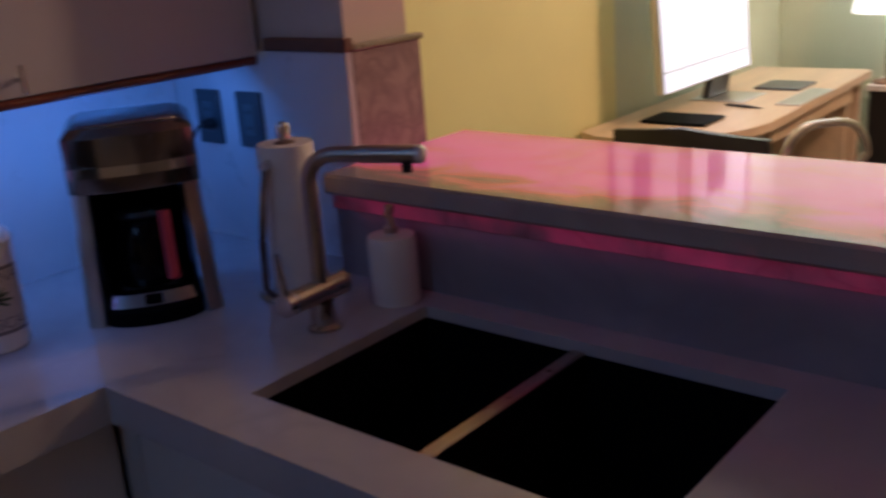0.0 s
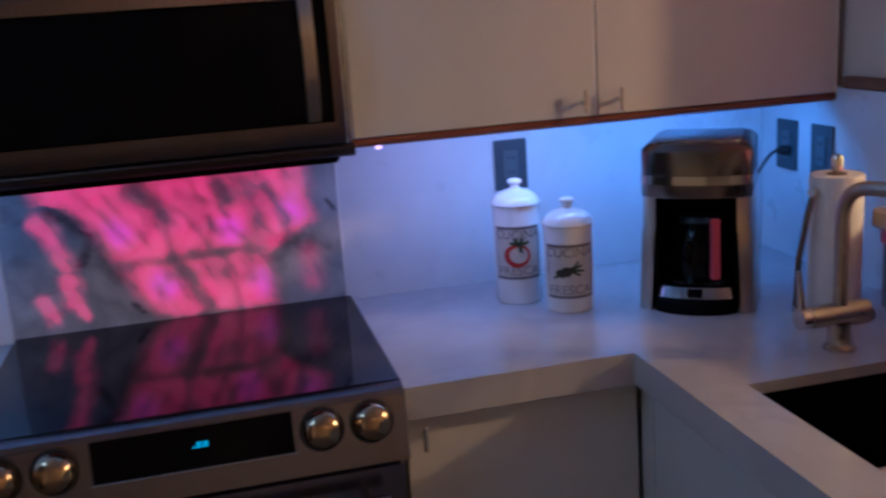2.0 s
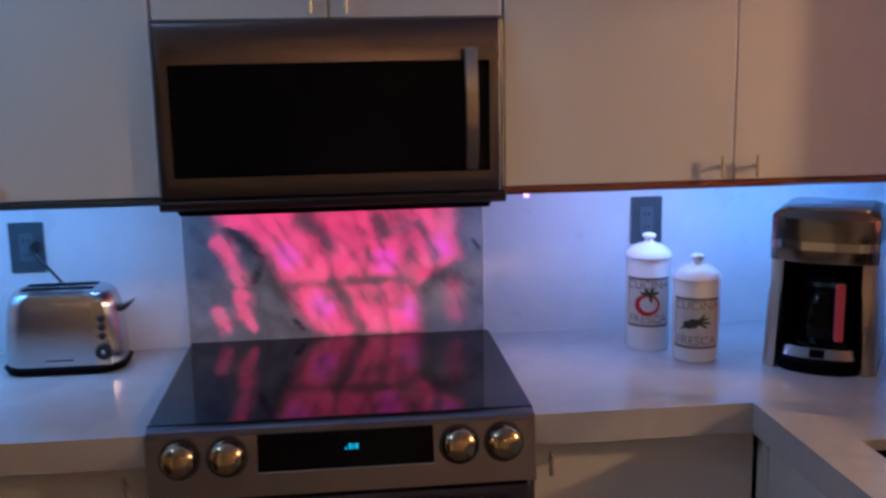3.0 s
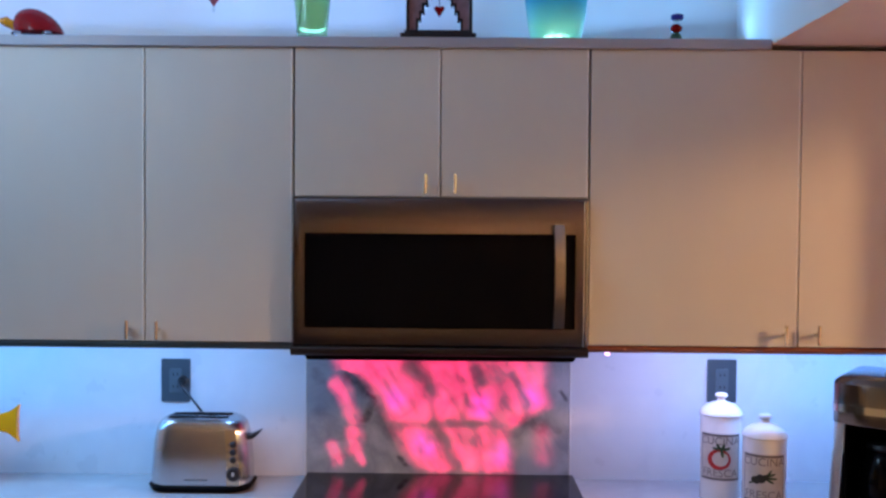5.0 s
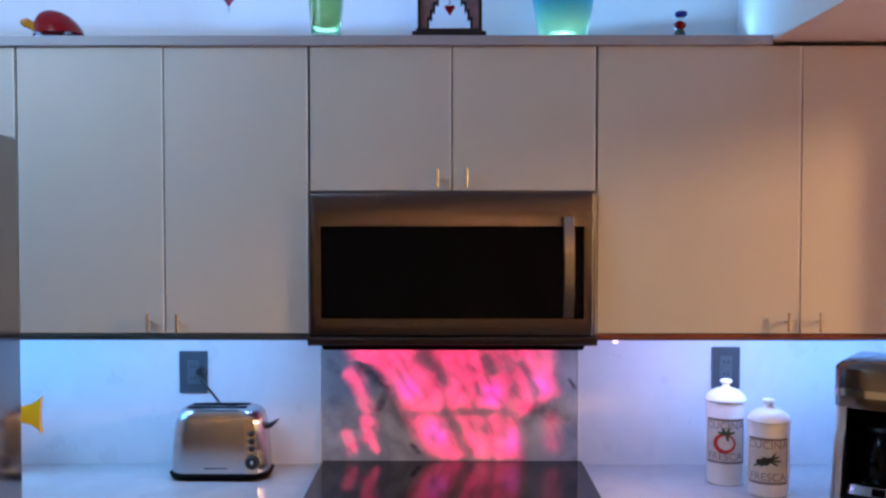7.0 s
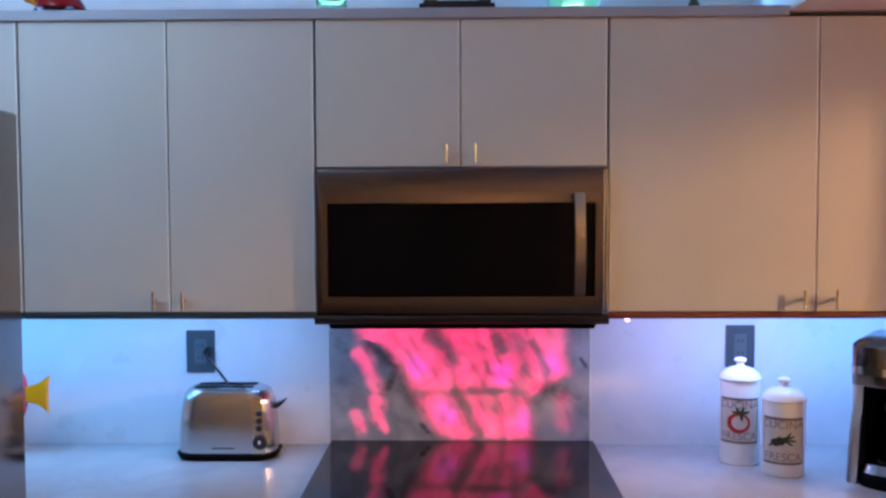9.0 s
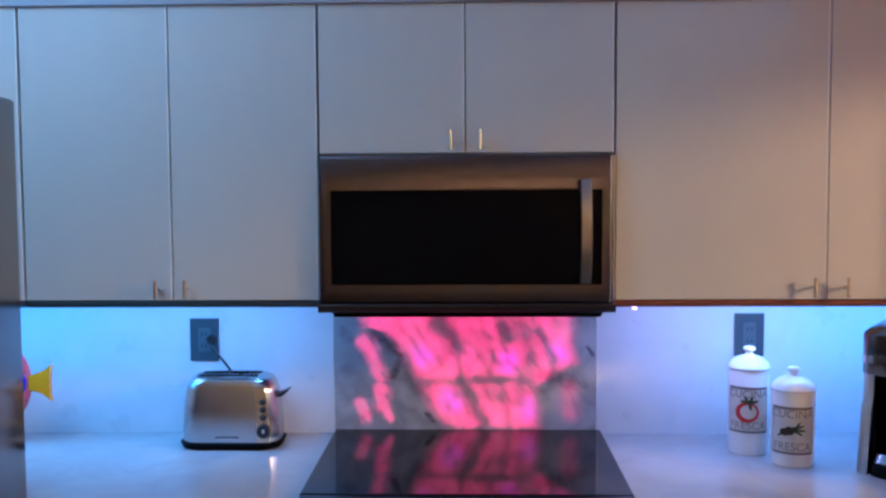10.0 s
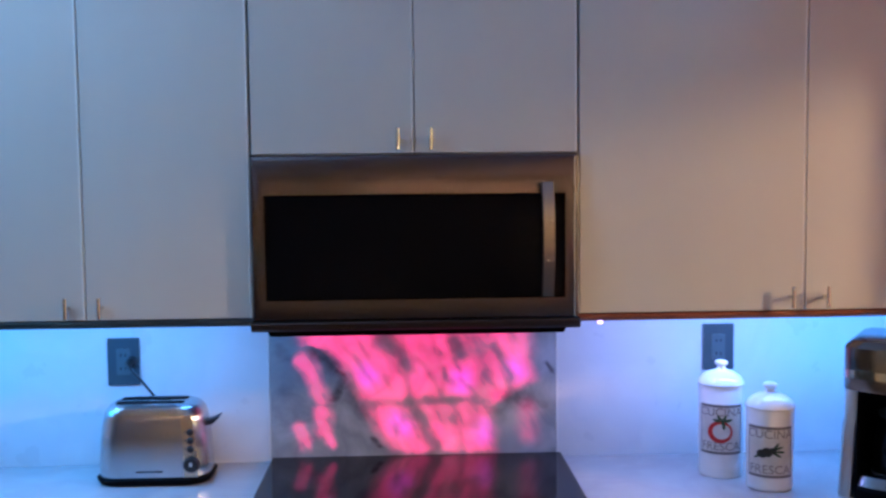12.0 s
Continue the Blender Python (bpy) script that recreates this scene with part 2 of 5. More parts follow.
def lit_bar():
    """Polished onyx lit from below by a red strip that runs along it."""
    m = stone("backlit_onyx", (0.44, 0.37, 0.32), (0.38, 0.31, 0.27), 3.0, 0.06, 0.38, 0.6)
    nt = m.node_tree
    b = nt.nodes["Principled BSDF"]
    f = Maths(nt)
    tc = nt.nodes.new("ShaderNodeTexCoord")
    mp = nt.nodes.new("ShaderNodeMapping")
    mp.inputs["Scale"].default_value = (1.8, 1.0, 1.0)
    nt.links.new(tc.outputs["Object"], mp.inputs[0])
    n = nt.nodes.new("ShaderNodeTexNoise")
    n.inputs["Scale"].default_value, n.inputs["Detail"].default_value, n.inputs["Distortion"].default_value = 4.5, 5, 0.8
    nt.links.new(mp.outputs[0], n.inputs["Vector"])
    s = nt.nodes.new("ShaderNodeSeparateXYZ")
    nt.links.new(tc.outputs["Object"], s.inputs[0])
    x = f("ADD", s.outputs[0], f("MULTIPLY", f("SUBTRACT", n.outputs["Fac"], 0.5), 0.25))
    keep = f("MULTIPLY", f.step(x, -0.26, -0.11), f.step(x, 0.10, 0.27, 1.0, 0.45))
    keep = f("MULTIPLY", keep, f.step(n.outputs["Fac"], 0.25, 0.62, 0.66, 1.0))
    mix = nt.nodes.new("ShaderNodeMix")
    mix.data_type = "RGBA"
    mix.inputs[6].default_value, mix.inputs[7].default_value = (1.0, 0.055, 0.07, 1), (1.0, 0.03, 0.22, 1)
    nt.links.new(f.step(keep, 0.45, 0.9), mix.inputs[0])
    nt.links.new(mix.outputs[2], b.inputs["Emission Color"])
    nt.links.new(f("MULTIPLY", keep, 1.7), b.inputs["Emission Strength"])
    return m


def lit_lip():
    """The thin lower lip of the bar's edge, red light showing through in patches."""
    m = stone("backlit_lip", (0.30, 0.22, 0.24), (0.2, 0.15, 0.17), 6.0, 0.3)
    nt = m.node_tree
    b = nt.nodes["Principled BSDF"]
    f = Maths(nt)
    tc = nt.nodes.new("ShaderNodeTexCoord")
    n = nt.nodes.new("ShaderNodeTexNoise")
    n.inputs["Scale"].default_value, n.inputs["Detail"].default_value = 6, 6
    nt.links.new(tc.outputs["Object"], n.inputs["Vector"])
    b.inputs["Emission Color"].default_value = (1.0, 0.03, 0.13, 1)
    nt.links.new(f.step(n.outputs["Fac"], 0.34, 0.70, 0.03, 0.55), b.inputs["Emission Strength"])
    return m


M = dict(
    cabinet=mat("cabinet_laminate", (0.59, 0.585, 0.57), 0.5, vary=0.03, scale=4, bump=0.25, bscale=900, stretch=(1, 1, 0.25)),
    carcass=mat("cabinet_carcass", (0.36, 0.33, 0.31), 0.5, vary=0.05),
    rail=mat("dark_metal_rail", (0.13, 0.14, 0.14), 0.35, 1.0, vary=0.12, scale=20, stretch=(0.2, 1, 1)),
    # same rail beside the microwave, reflected red and orange light painted in
    litrail=mat("red_lit_rail", (0.22, 0.07, 0.04), 0.25, vary=0.15, scale=20, stretch=(0.2, 1, 1)),
    core=mat("brown_board", (0.20, 0.11, 0.07), 0.8, vary=0.1, scale=30),
    quartz=stone("white_quartz", (0.50, 0.49, 0.485), (0.45, 0.44, 0.44), 4.0, 0.18, 0.40, 0.58),
    splash=stone("pale_marble", (0.72, 0.72, 0.72), (0.67, 0.67, 0.68), 3.0, 0.28, 0.42, 0.58),
    darkmarble=stone("brown_marble", (0.43, 0.35, 0.33), (0.28, 0.22, 0.215), 14.0, 0.3, 0.36, 0.62),
    lit=lit_stone(), bar=lit_bar(), lip=lit_lip(),
    barstone=stone("grey_marble", (0.34, 0.32, 0.34), (0.26, 0.25, 0.27), 3.0, 0.3, 0.35, 0.65),
    steel=mat("brushed_steel", (0.135, 0.112, 0.118), 0.22, 1.0, vary=0.06, scale=3, bump=0.05, bscale=400, stretch=(0.02, 1, 1)),
    # darker copy of the steel: shade under the microwave door painted in
    shadedsteel=mat("shaded_rail_steel", (0.075, 0.062, 0.060), 0.4, 1.0, vary=0.08, scale=3, stretch=(0.02, 1, 1)),
    range=mat("range_steel", (0.22, 0.20, 0.24), 0.24, 1.0, vary=0.06, scale=3, bump=0.05, bscale=400, stretch=(0.02, 1, 1)),
    column=mat("column_steel", (0.56, 0.49, 0.41), 0.28, 1.0, vary=0.08, scale=3, stretch=(1, 1, 0.02)),
    coffee=mat("dark_steel", (0.22, 0.19, 0.172), 0.20, 1.0, vary=0.08, scale=3, stretch=(1, 1, 0.02)),
    knob=mat("knob_metal", (0.42, 0.31, 0.19), 0.16, 1.0, vary=0.05),
    panelmetal=mat("panel_metal", (0.34, 0.35, 0.37), 0.25, 1.0, vary=0.05),
    fridge=mat("fridge_steel", (0.40, 0.39, 0.38), 0.10, 1.0, vary=0.05, scale=3),
    steel_v=mat("brushed_steel_upright", (0.64, 0.63, 0.64), 0.24, 1.0, vary=0.06, scale=3, bump=0.04, bscale=400, stretch=(1, 1, 0.02)),
    handle=mat("handle_steel", (0.34, 0.30, 0.29), 0.26, 1.0, vary=0.06, scale=3, stretch=(1, 1, 0.02)),
    goldsteel=mat("polished_warm_steel", (0.74, 0.62, 0.45), 0.26, 1.0, vary=0.04),
    band=mat("bright_band", (0.46, 0.44, 0.42), 0.10, 1.0, vary=0.03),
    chrome=mat("satin_nickel", (0.72, 0.68, 0.62), 0.20, 1.0, vary=0.04),
    bronze=mat("brushed_nickel", (0.50, 0.44, 0.37), 0.28, 1.0, vary=0.05, scale=40),
    blackglass=mat("black_glass", (0.003, 0.003, 0.004), 0.06, vary=0.0, spec=0.045),
    ceran=mat("black_ceramic_glass", (0.006, 0.006, 0.009), 0.05, vary=0.1, scale=30, spec=0.26),
    carafe=mat("dark_carafe_glass", (0.003, 0.003, 0.003), 0.08, vary=0.0, spec=0.12),
    # grey board; the blue tint stands in for spill from the strips
    ledge=mat("blue_lit_laminate", (0.38, 0.39, 0.46), 0.4, vary=0.05, scale=4, bump=0.2, bscale=700),
    # red here is the lit slab's reflection put into the colour
    redlit=mat("red_lit_grip", (0.72, 0.10, 0.14), 0.3, vary=0.05),
    striplight=glow("strip_light", (0.75, 0.92, 1.0), 1.6),
    # paler than the doors: light on their edges put into the colour
    edge=mat("lit_edge_paint", (0.80, 0.79, 0.77), 0.35, vary=0.03, scale=20),
    black=mat("black_plastic", (0.015, 0.015, 0.016), 0.35, vary=0.1, bump=0.05),
    matt=mat("black_composite", (0.0035, 0.0035, 0.004), 0.6, vary=0.15, scale=80, bump=0.2, bscale=500, spec=0.05),
    plate=mat("grey_plate", (0.06, 0.075, 0.085), 0.35, vary=0.06),
    insert=mat("grey_insert", (0.10, 0.12, 0.13), 0.3, vary=0.05),
    white=mat("white_paint", (0.78, 0.78, 0.77), 0.7, vary=0.02, bump=0.1, bscale=120),
    warmwhite=mat("cream_paint", (0.74, 0.68, 0.60), 0.7, vary=0.03, bump=0.1, bscale=120),
    taupe=mat("taupe_paint", (0.46, 0.40, 0.34), 0.8, vary=0.05, scale=2),
    yellow=mat("yellow_paint", (0.82, 0.83, 0.38), 0.75, vary=0.04, scale=2, bump=0.15, bscale=90),
    green=mat("pale_green_paint", (0.64, 0.72, 0.54), 0.75, vary=0.04, scale=2, bump=0.15, bscale=90),
    ceramic=mat("white_ceramic", (0.80, 0.78, 0.75), 0.15, vary=0.03, scale=12, coat=0.3),
    cream=mat("cream_label", (0.62, 0.57, 0.50), 0.4, vary=0.06, scale=40),
    ink=mat("dark_ink", (0.19, 0.165, 0.16), 0.5, vary=0.1),
    faint=mat("faint_ink", (0.24, 0.20, 0.195), 0.5, vary=0.1),
    red=mat("red_ink", (0.50, 0.02, 0.02), 0.4, vary=0.1), leaf=mat("green_ink", (0.03, 0.08, 0.03), 0.4, vary=0.15),
    olive=mat("olive_ink", (0.025, 0.03, 0.02), 0.4, vary=0.2),
    paper=mat("paper_towel", (0.80, 0.78, 0.75), 0.9, vary=0.04, scale=30, bump=0.5, bscale=160),
    wood=mat("birch_wood", (0.76, 0.60, 0.40), 0.4, vary=0.1, scale=10, stretch=(0.15, 1, 1)),
    dkwood=mat("walnut_wood", (0.24, 0.14, 0.08), 0.4, vary=0.15, scale=10, stretch=(1, 1, 0.15)),
    floor=mat("floor_tile", (0.34, 0.30, 0.26), 0.35, vary=0.1, scale=5, bump=0.1, bscale=60),
    grout=mat("grout", (0.16, 0.15, 0.14), 0.9, vary=0.1),
    screen=glow("lit_screen", (0.95, 1.0, 0.93), 2.6), cyan=glow("cyan_digits", (0.05, 0.65, 1.0), 0.8),
    ledpink=glow("pink_led", (1.0, 0.55, 0.9), 3.0),
    redglass=mat("red_glass", (0.26, 0.004, 0.007), 0.10, vary=0.1, spec=0.2), amber=mat("amber_glass", (0.74, 0.29, 0.006), 0.06, vary=0.1, coat=0.5),
    blueglass=mat("cobalt_glass", (0.015, 0.015, 0.30), 0.05, vary=0.1, coat=0.5), pinkglass=mat("pink_glass", (0.62, 0.10, 0.14), 0.06, vary=0.3, scale=60, coat=0.5),
    greenglass=glass("green_glass", (0.58, 0.86, 0.50), 0.16, 0.8), clear=glass("clear_glass", (0.9, 0.95, 0.95), 0.02, 0.95),
    greenthread=mat("green_glass_thread", (0.06, 0.16, 0.05), 0.15, vary=0.1),
    darkmetal=mat("dark_metal", (0.02, 0.017, 0.02), 0.4, 0.3, vary=0.1), mauve=mat("mauve_enamel", (0.30, 0.20, 0.24), 0.4, vary=0.2, scale=50),
    alu=mat("aluminium", (0.70, 0.70, 0.70), 0.3, 0.9, vary=0.03),
)
def fabric():
    """Thin white cloth that lets lamplight through."""
    m = bpy.data.materials.new("lamp_fabric")
    m.use_nodes = True
    nt = m.node_tree
    t = nt.nodes.new("ShaderNodeBsdfTranslucent")
    d = nt.nodes.new("ShaderNodeBsdfDiffuse")
    mx = nt.nodes.new("ShaderNodeMixShader")
    t.inputs[0].default_value, d.inputs[0].default_value, mx.inputs[0].default_value = (0.95, 0.93, 0.88, 1), (0.8, 0.78, 0.74, 1), 0.6
    nt.links.new(d.outputs[0], mx.inputs[1])
    nt.links.new(t.outputs[0], mx.inputs[2])
    nt.links.new(mx.outputs[0], nt.nodes["Material Output"].inputs[0])
    return m


M["fabric"] = fabric()
# brushed steel: reflections smear upright
for key in ("steel", "steel_v", "handle"):
    nt = M[key].node_tree
    b = nt.nodes["Principled BSDF"]
    up = nt.nodes.new("ShaderNodeCombineXYZ")
    up.inputs[2].default_value = 1.0
    nt.links.new(up.outputs[0], b.inputs["Tangent"])
    b.inputs["Anisotropic"].default_value, b.inputs["Anisotropic Rotation"].default_value = 0.95, 0.25


# ---- building helpers ----
ORG = {}


def thing(name, at, label="", category="", group="", kind=""):
    ob = new(name)
    ob.empty_display_size = 0.05
    ob.location = at
    ORG[ob] = Vector(at)
    return tagged(ob, label, category, group, kind)


def part(name, bm, material, parent=None, label="", smooth=True):
    """Links a bmesh given in world places as one mesh, under its parent where there is one."""
    me = bpy.data.meshes.new(name)
    org = ORG[parent] if parent else Vector()
    bmesh.ops.translate(bm, verts=bm.verts, vec=-org)
    bmesh.ops.recalc_face_normals(bm, faces=bm.faces)
    bm.to_mesh(me)
    bm.free()
    me.materials.append(material if not isinstance(material, str) else M[material])
    if smooth:
        me.polygons.foreach_set("use_smooth", [True] * len(me.polygons))
        me.set_sharp_from_angle(angle=radians(27))
    ob = new(name, me)
    if parent:
        ob.parent = parent
    ORG[ob] = org
    return tagged(ob, label)


def solo(name, bm, material, at, label="", category="", group="", kind=""):
    """One mesh that is a thing by itself."""
    e = Vector(at)
    bmesh.ops.translate(bm, verts=bm.verts, vec=-e)
    ob = part(name, bm, material)
    ob.location = e
    ORG[ob] = e
    return tagged(ob, label, category, group, kind)


def box(x0, x1, y0, y1, z0, z1, bevel=0.0, bm=None, seg=1):
    bm = bm or bmesh.new()
    g = bmesh.ops.create_cube(bm, size=1.0)["verts"]
    bmesh.ops.scale(bm, vec=(x1 - x0, y1 - y0, z1 - z0), verts=g)
    bmesh.ops.translate(bm, vec=((x0 + x1) / 2, (y0 + y1) / 2, (z0 + z1) / 2), verts=g)
    if bevel:
        es = list({e for v in g for e in v.link_edges})
        bmesh.ops.bevel(bm, geom=es, offset=bevel, segments=seg, affect="EDGES", profile=0.5)
    return bm


def lathe(profile, at, n=40, bm=None):
    """A turned form from (radius, height) pairs round the upright through at."""
    bm = bm or bmesh.new()
    rings = []
    for r, z in profile:
        rings.append([bm.verts.new((at[0] + r * math.cos(2 * math.pi * i / n), at[1] + r * math.sin(2 * math.pi * i / n), at[2] + z)) for i in range(n)])
    for a, b in zip(rings, rings[1:]):
        for i in range(n):
            bm.faces.new((a[i], a[(i + 1) % n], b[(i + 1) % n], b[i]))
    bm.faces.new(rings[0][::-1])
    bm.faces.new(rings[-1])
    return bm


def tube(points, r, n=16, bm=None):
    """A round bar along points; r may be one radius or one for each point."""
    bm = bm or bmesh.new()
    pts = [Vector(p) for p in points]
    rs = r if isinstance(r, (list, tuple)) else [r] * len(pts)
    rings = []
    up = None
    for i, p in enumerate(pts):
        d = (pts[min(i + 1, len(pts) - 1)] - pts[max(i - 1, 0)]).normalized()
        if up is None:
            up = d.orthogonal().normalized()
        up = (up - d * up.dot(d)).normalized()
        side = d.cross(up)
        rings.append([bm.verts.new(p + rs[i] * (math.cos(a) * up + math.sin(a) * side)) for a in (2 * math.pi * k / n for k in range(n))])
    for a, b in zip(rings, rings[1:]):
        for i in range(n):
            bm.faces.new((a[i], a[(i + 1) % n], b[(i + 1) % n], b[i]))
    bm.faces.new(rings[0][::-1])
    bm.faces.new(rings[-1])
    return bm


def bend(a, b, c, n=8):
    """Points of a smooth bend from a to c round b."""
    a, b, c = Vector(a), Vector(b), Vector(c)
    return [(1 - t) ** 2 * a + 2 * t * (1 - t) * b + t * t * c for t in (i / n for i in range(n + 1))]


def prism(outline, y0, y1, bm=None, bevel=0.0, axis="y"):
    """A plate from an outline of (x, z) pairs between two depths along y, or of (y, z) pairs along x."""
    bm = bm or bmesh.new()
    put = (lambda u, w, d: (u, d, w)) if axis == "y" else (lambda u, w, d: (d, u, w))
    a = [bm.verts.new(put(u, w, y0)) for u, w in outline]
    b = [bm.verts.new(put(u, w, y1)) for u, w in outline]
    n = len(a)
    bm.faces.new(a)
    bm.faces.new(b[::-1])
    for i in range(n):
        bm.faces.new((a[i], b[i], b[(i + 1) % n], a[(i + 1) % n]))
    if bevel:
        bmesh.ops.bevel(bm, geom=list(bm.edges), offset=bevel, segments=1, affect="EDGES")
    return bm


def slab(xs, ys, cells, z0, z1, bevel=0.0):
    """A flat slab made of grid cells, in one piece, with holes where cells are left out."""
    bm = bmesh.new()
    vs = {}

    def v(i, j, z):
        if (i, j, z) not in vs:
            vs[i, j, z] = bm.verts.new((xs[i], ys[j], z))
        return vs[i, j, z]

    for i, j in cells:
        bm.faces.new((v(i, j, z1), v(i + 1, j, z1), v(i + 1, j + 1, z1), v(i, j + 1, z1)))
        bm.faces.new((v(i, j, z0), v(i, j + 1, z0), v(i + 1, j + 1, z0), v(i + 1, j, z0)))
        for (di, dj), (p, q) in {(-1, 0): ((i, j), (i, j + 1)), (1, 0): ((i + 1, j), (i + 1, j + 1)), (0, -1): ((i, j), (i + 1, j)), (0, 1): ((i, j + 1), (i + 1, j + 1))}.items():
            if (i + di, j + dj) not in cells:
                bm.faces.new((v(*p, z0), v(*q, z0), v(*q, z1), v(*p, z1)))
    if bevel:
        es = [e for e in bm.edges if len(e.link_faces) == 2 and e.calc_face_angle(0) > 1]
        bmesh.ops.bevel(bm, geom=es, offset=bevel, segments=1, affect="EDGES")
    return bm


def words(text, size):
    """Flat letters as a bmesh in the x-y plane, centred."""
    c = bpy.data.curves.new("words", "FONT")
    c.body, c.size, c.align_x, c.align_y = text, size, "CENTER", "CENTER"
    ob = bpy.data.objects.new("words", c)
    me = ob.to_mesh()
    bm = bmesh.new()
    bm.from_mesh(me)
    ob.to_mesh_clear()
    bpy.data.objects.remove(ob)
    bpy.data.curves.remove(c)
    return bm


def wall(name, x0, x1, y0, y1, z0, z1, material, label, category="wall"):
    ob = part(name, box(x0, x1, y0, y1, z0, z1), material, smooth=False)
    return tagged(ob, label, category, kind="structure")


# ---- structure ----
wall("wall_north", -1.95, 1.526, 0.0, 0.27, 0.0, 2.6, "white", "white painted kitchen wall above the cabinets")
wall("wall_living", 1.526, 3.90, 0.15, 0.27, 0.0, 2.6, "yellow", "yellow painted living room wall")
wall("wall_desk", 3.90, 5.95, 0.15, 0.27, 0.0, 2.6, "green", "pale green painted wall behind the desk")
wall("wall_east", 5.80, 5.95, -5.0, 0.15, 0.0, 2.6, "green", "pale green painted living room wall")
wall("wall_west", -1.95, -1.80, -5.0, 0.0, 0.0, 2.6, "white", "white painted kitchen side wall")
wall("wall_south", -1.95, 5.95, -5.12, -5.0, 0.0, 2.6, "taupe", "plain dark taupe wall closing the rooms")
wall("ceiling", -1.95, 5.95, -5.12, 0.27, 2.6, 2.72, "white", "white painted flat ceiling", "ceiling")
wall("soffit", 0.848, 2.50, -3.2, 0.0, 2.128, 2.6, "white", "boxed-out white soffit above the sink counter", "soffit")
wall("wall_stub", 1.546, 1.735, -0.572, 0.15, 0.0, 2.128, "warmwhite", "short cream wall end beside the bar")
wall("bar_wall", 1.475, 1.70, -3.05, -0.592, 0.0, 1.091, "warmwhite", "half-height wall under the bar top")
floor = tagged(part("floor", box(-1.95, 5.95, -5.12, 0.27, -0.1, -0.006), "grout", smooth=False), "brown tiled kitchen floor with grey joints", "floor", kind="structure")

# marble cladding, with a dark ledge on top
cl = tagged(part("cladding", box(1.526, 1.546, -0.59, -0.004, 0.90, 1.358, 0.002), "splash"), "pale marble cladding on the short wall", "wall cladding", kind="structure")
tagged(part("cladding", box(1.5465, 1.757, -0.59, -0.572, 1.10, 1.358, 0.002), "darkmarble"), "brown marbled stone panel on the wall end", "wall cladding", kind="structure")
tagged(part("trim", box(1.520, 1.546, -0.596, -0.345, 1.3585, 1.385, 0.003), "core"), "dark ledge trim above the cladding", "trim", kind="structure")
tagged(part("trim", box(1.5465, 1.762, -0.598, -0.572, 1.3585, 1.371, 0.003), "bronze"), "brass-coloured ledge trim above the stone panel", "trim", kind="structure")
tagged(part("backsplash", box(-1.80, -0.397, -0.004, 0.0, 0.912, 1.36), "splash", smooth=False), "pale marble backsplash slab", "backsplash", kind="structure")
tagged(part("backsplash", box(0.383, 1.526, -0.004, 0.0, 0.912, 1.36), "splash", smooth=False), "pale marble backsplash slab", "backsplash", kind="structure")
for x in (-0.396, 0.3805):
    tagged(part("trim", box(x - 0.0025, x + 0.0025, -0.007, 0.0, 0.912, 1.34, 0.001), "ceramic"), "thin white joint strip beside the lit stone", "trim", kind="structure")
tagged(part("bar_cladding", box(1.455, 1.475, -3.05, -0.592, 0.913, 1.091, 0.001), "barstone"), "grey marble slab behind the sink", "backsplash", kind="structure")

# lit stone behind the range
lit = box(-0.392, 0.377, -0.006, 0.0, 0.0, 0.44)
ob = part("backsplash", lit, "lit", smooth=False)
ob.location = (0, 0, 0.912)
tagged(ob, "backlit marble slab glowing red between grey veins", "backlit panel", kind="structure")

# bar top
bt = box(1.417 - 1.69, 1.885 - 1.69, -1.23, 1.23, -0.021, 0.021, 0.006)
ob = part("bar_top", bt, "bar")
ob.location = (1.69, -1.826, 1.113)
tagged(ob, "polished onyx bar top glowing red from below", "bar top")

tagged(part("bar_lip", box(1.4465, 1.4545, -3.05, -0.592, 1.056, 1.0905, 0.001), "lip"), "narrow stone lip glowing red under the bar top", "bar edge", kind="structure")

# counters
xs, ys = (0.392, 0.857, 0.967, 1.388, 1.455, 1.526), (-3.05, -1.555, -0.872, -0.641, -0.592, -0.005)
cells = {(i, j) for i in (0, 1, 2, 3) for j in (3, 4)} | {(4, 4)} | {(i, j) for i in (1, 2, 3) for j in (0, 1, 2)} - {(2, 1)}
o = thing("worktop", (0.9, -0.6, 0.858), "white quartz worktop around the sink corner", "worktop")
part("slab", slab(xs, ys, cells, 0.892, 0.914), "quartz", o)
part("apron", box(0.392, 0.857, -0.641, -0.617, 0.848, 0.892), "quartz", o)
part("apron", box(0.857, 0.880, -3.05, -0.641, 0.848, 0.892), "quartz", o)
o = thing("worktop", (-1.0, -0.3, 0.858), "white quartz worktop under the toaster", "worktop")
part("slab", box(-1.80, -0.392, -0.641, -0.005, 0.892, 0.914), "quartz", o)
part("apron", box(-1.80, -0.392, -0.641, -0.617, 0.848, 0.892), "quartz", o)


# ---- wall cabinets ----
def handle(parent, x, y, z, turn=0):
    """A small T-shaped pull standing off a door."""
    bm = tube([(x, y, z), (x, y - 0.024, z)], 0.0045, 14)
    tube([(x, y - 0.027, z - 0.025), (x, y - 0.027, z - 0.023), (x, y - 0.027, z + 0.025), (x, y - 0.027, z + 0.027)], [0.0035, 0.0048, 0.0048, 0.0035], 14, bm)
    if turn:
        bmesh.ops.rotate(bm, verts=bm.verts, cent=(x, y, z), matrix=Matrix.Rotation(radians(turn), 3, "Z"))
    return part("handle", bm, "chrome", parent, "satin metal T-shaped handle")


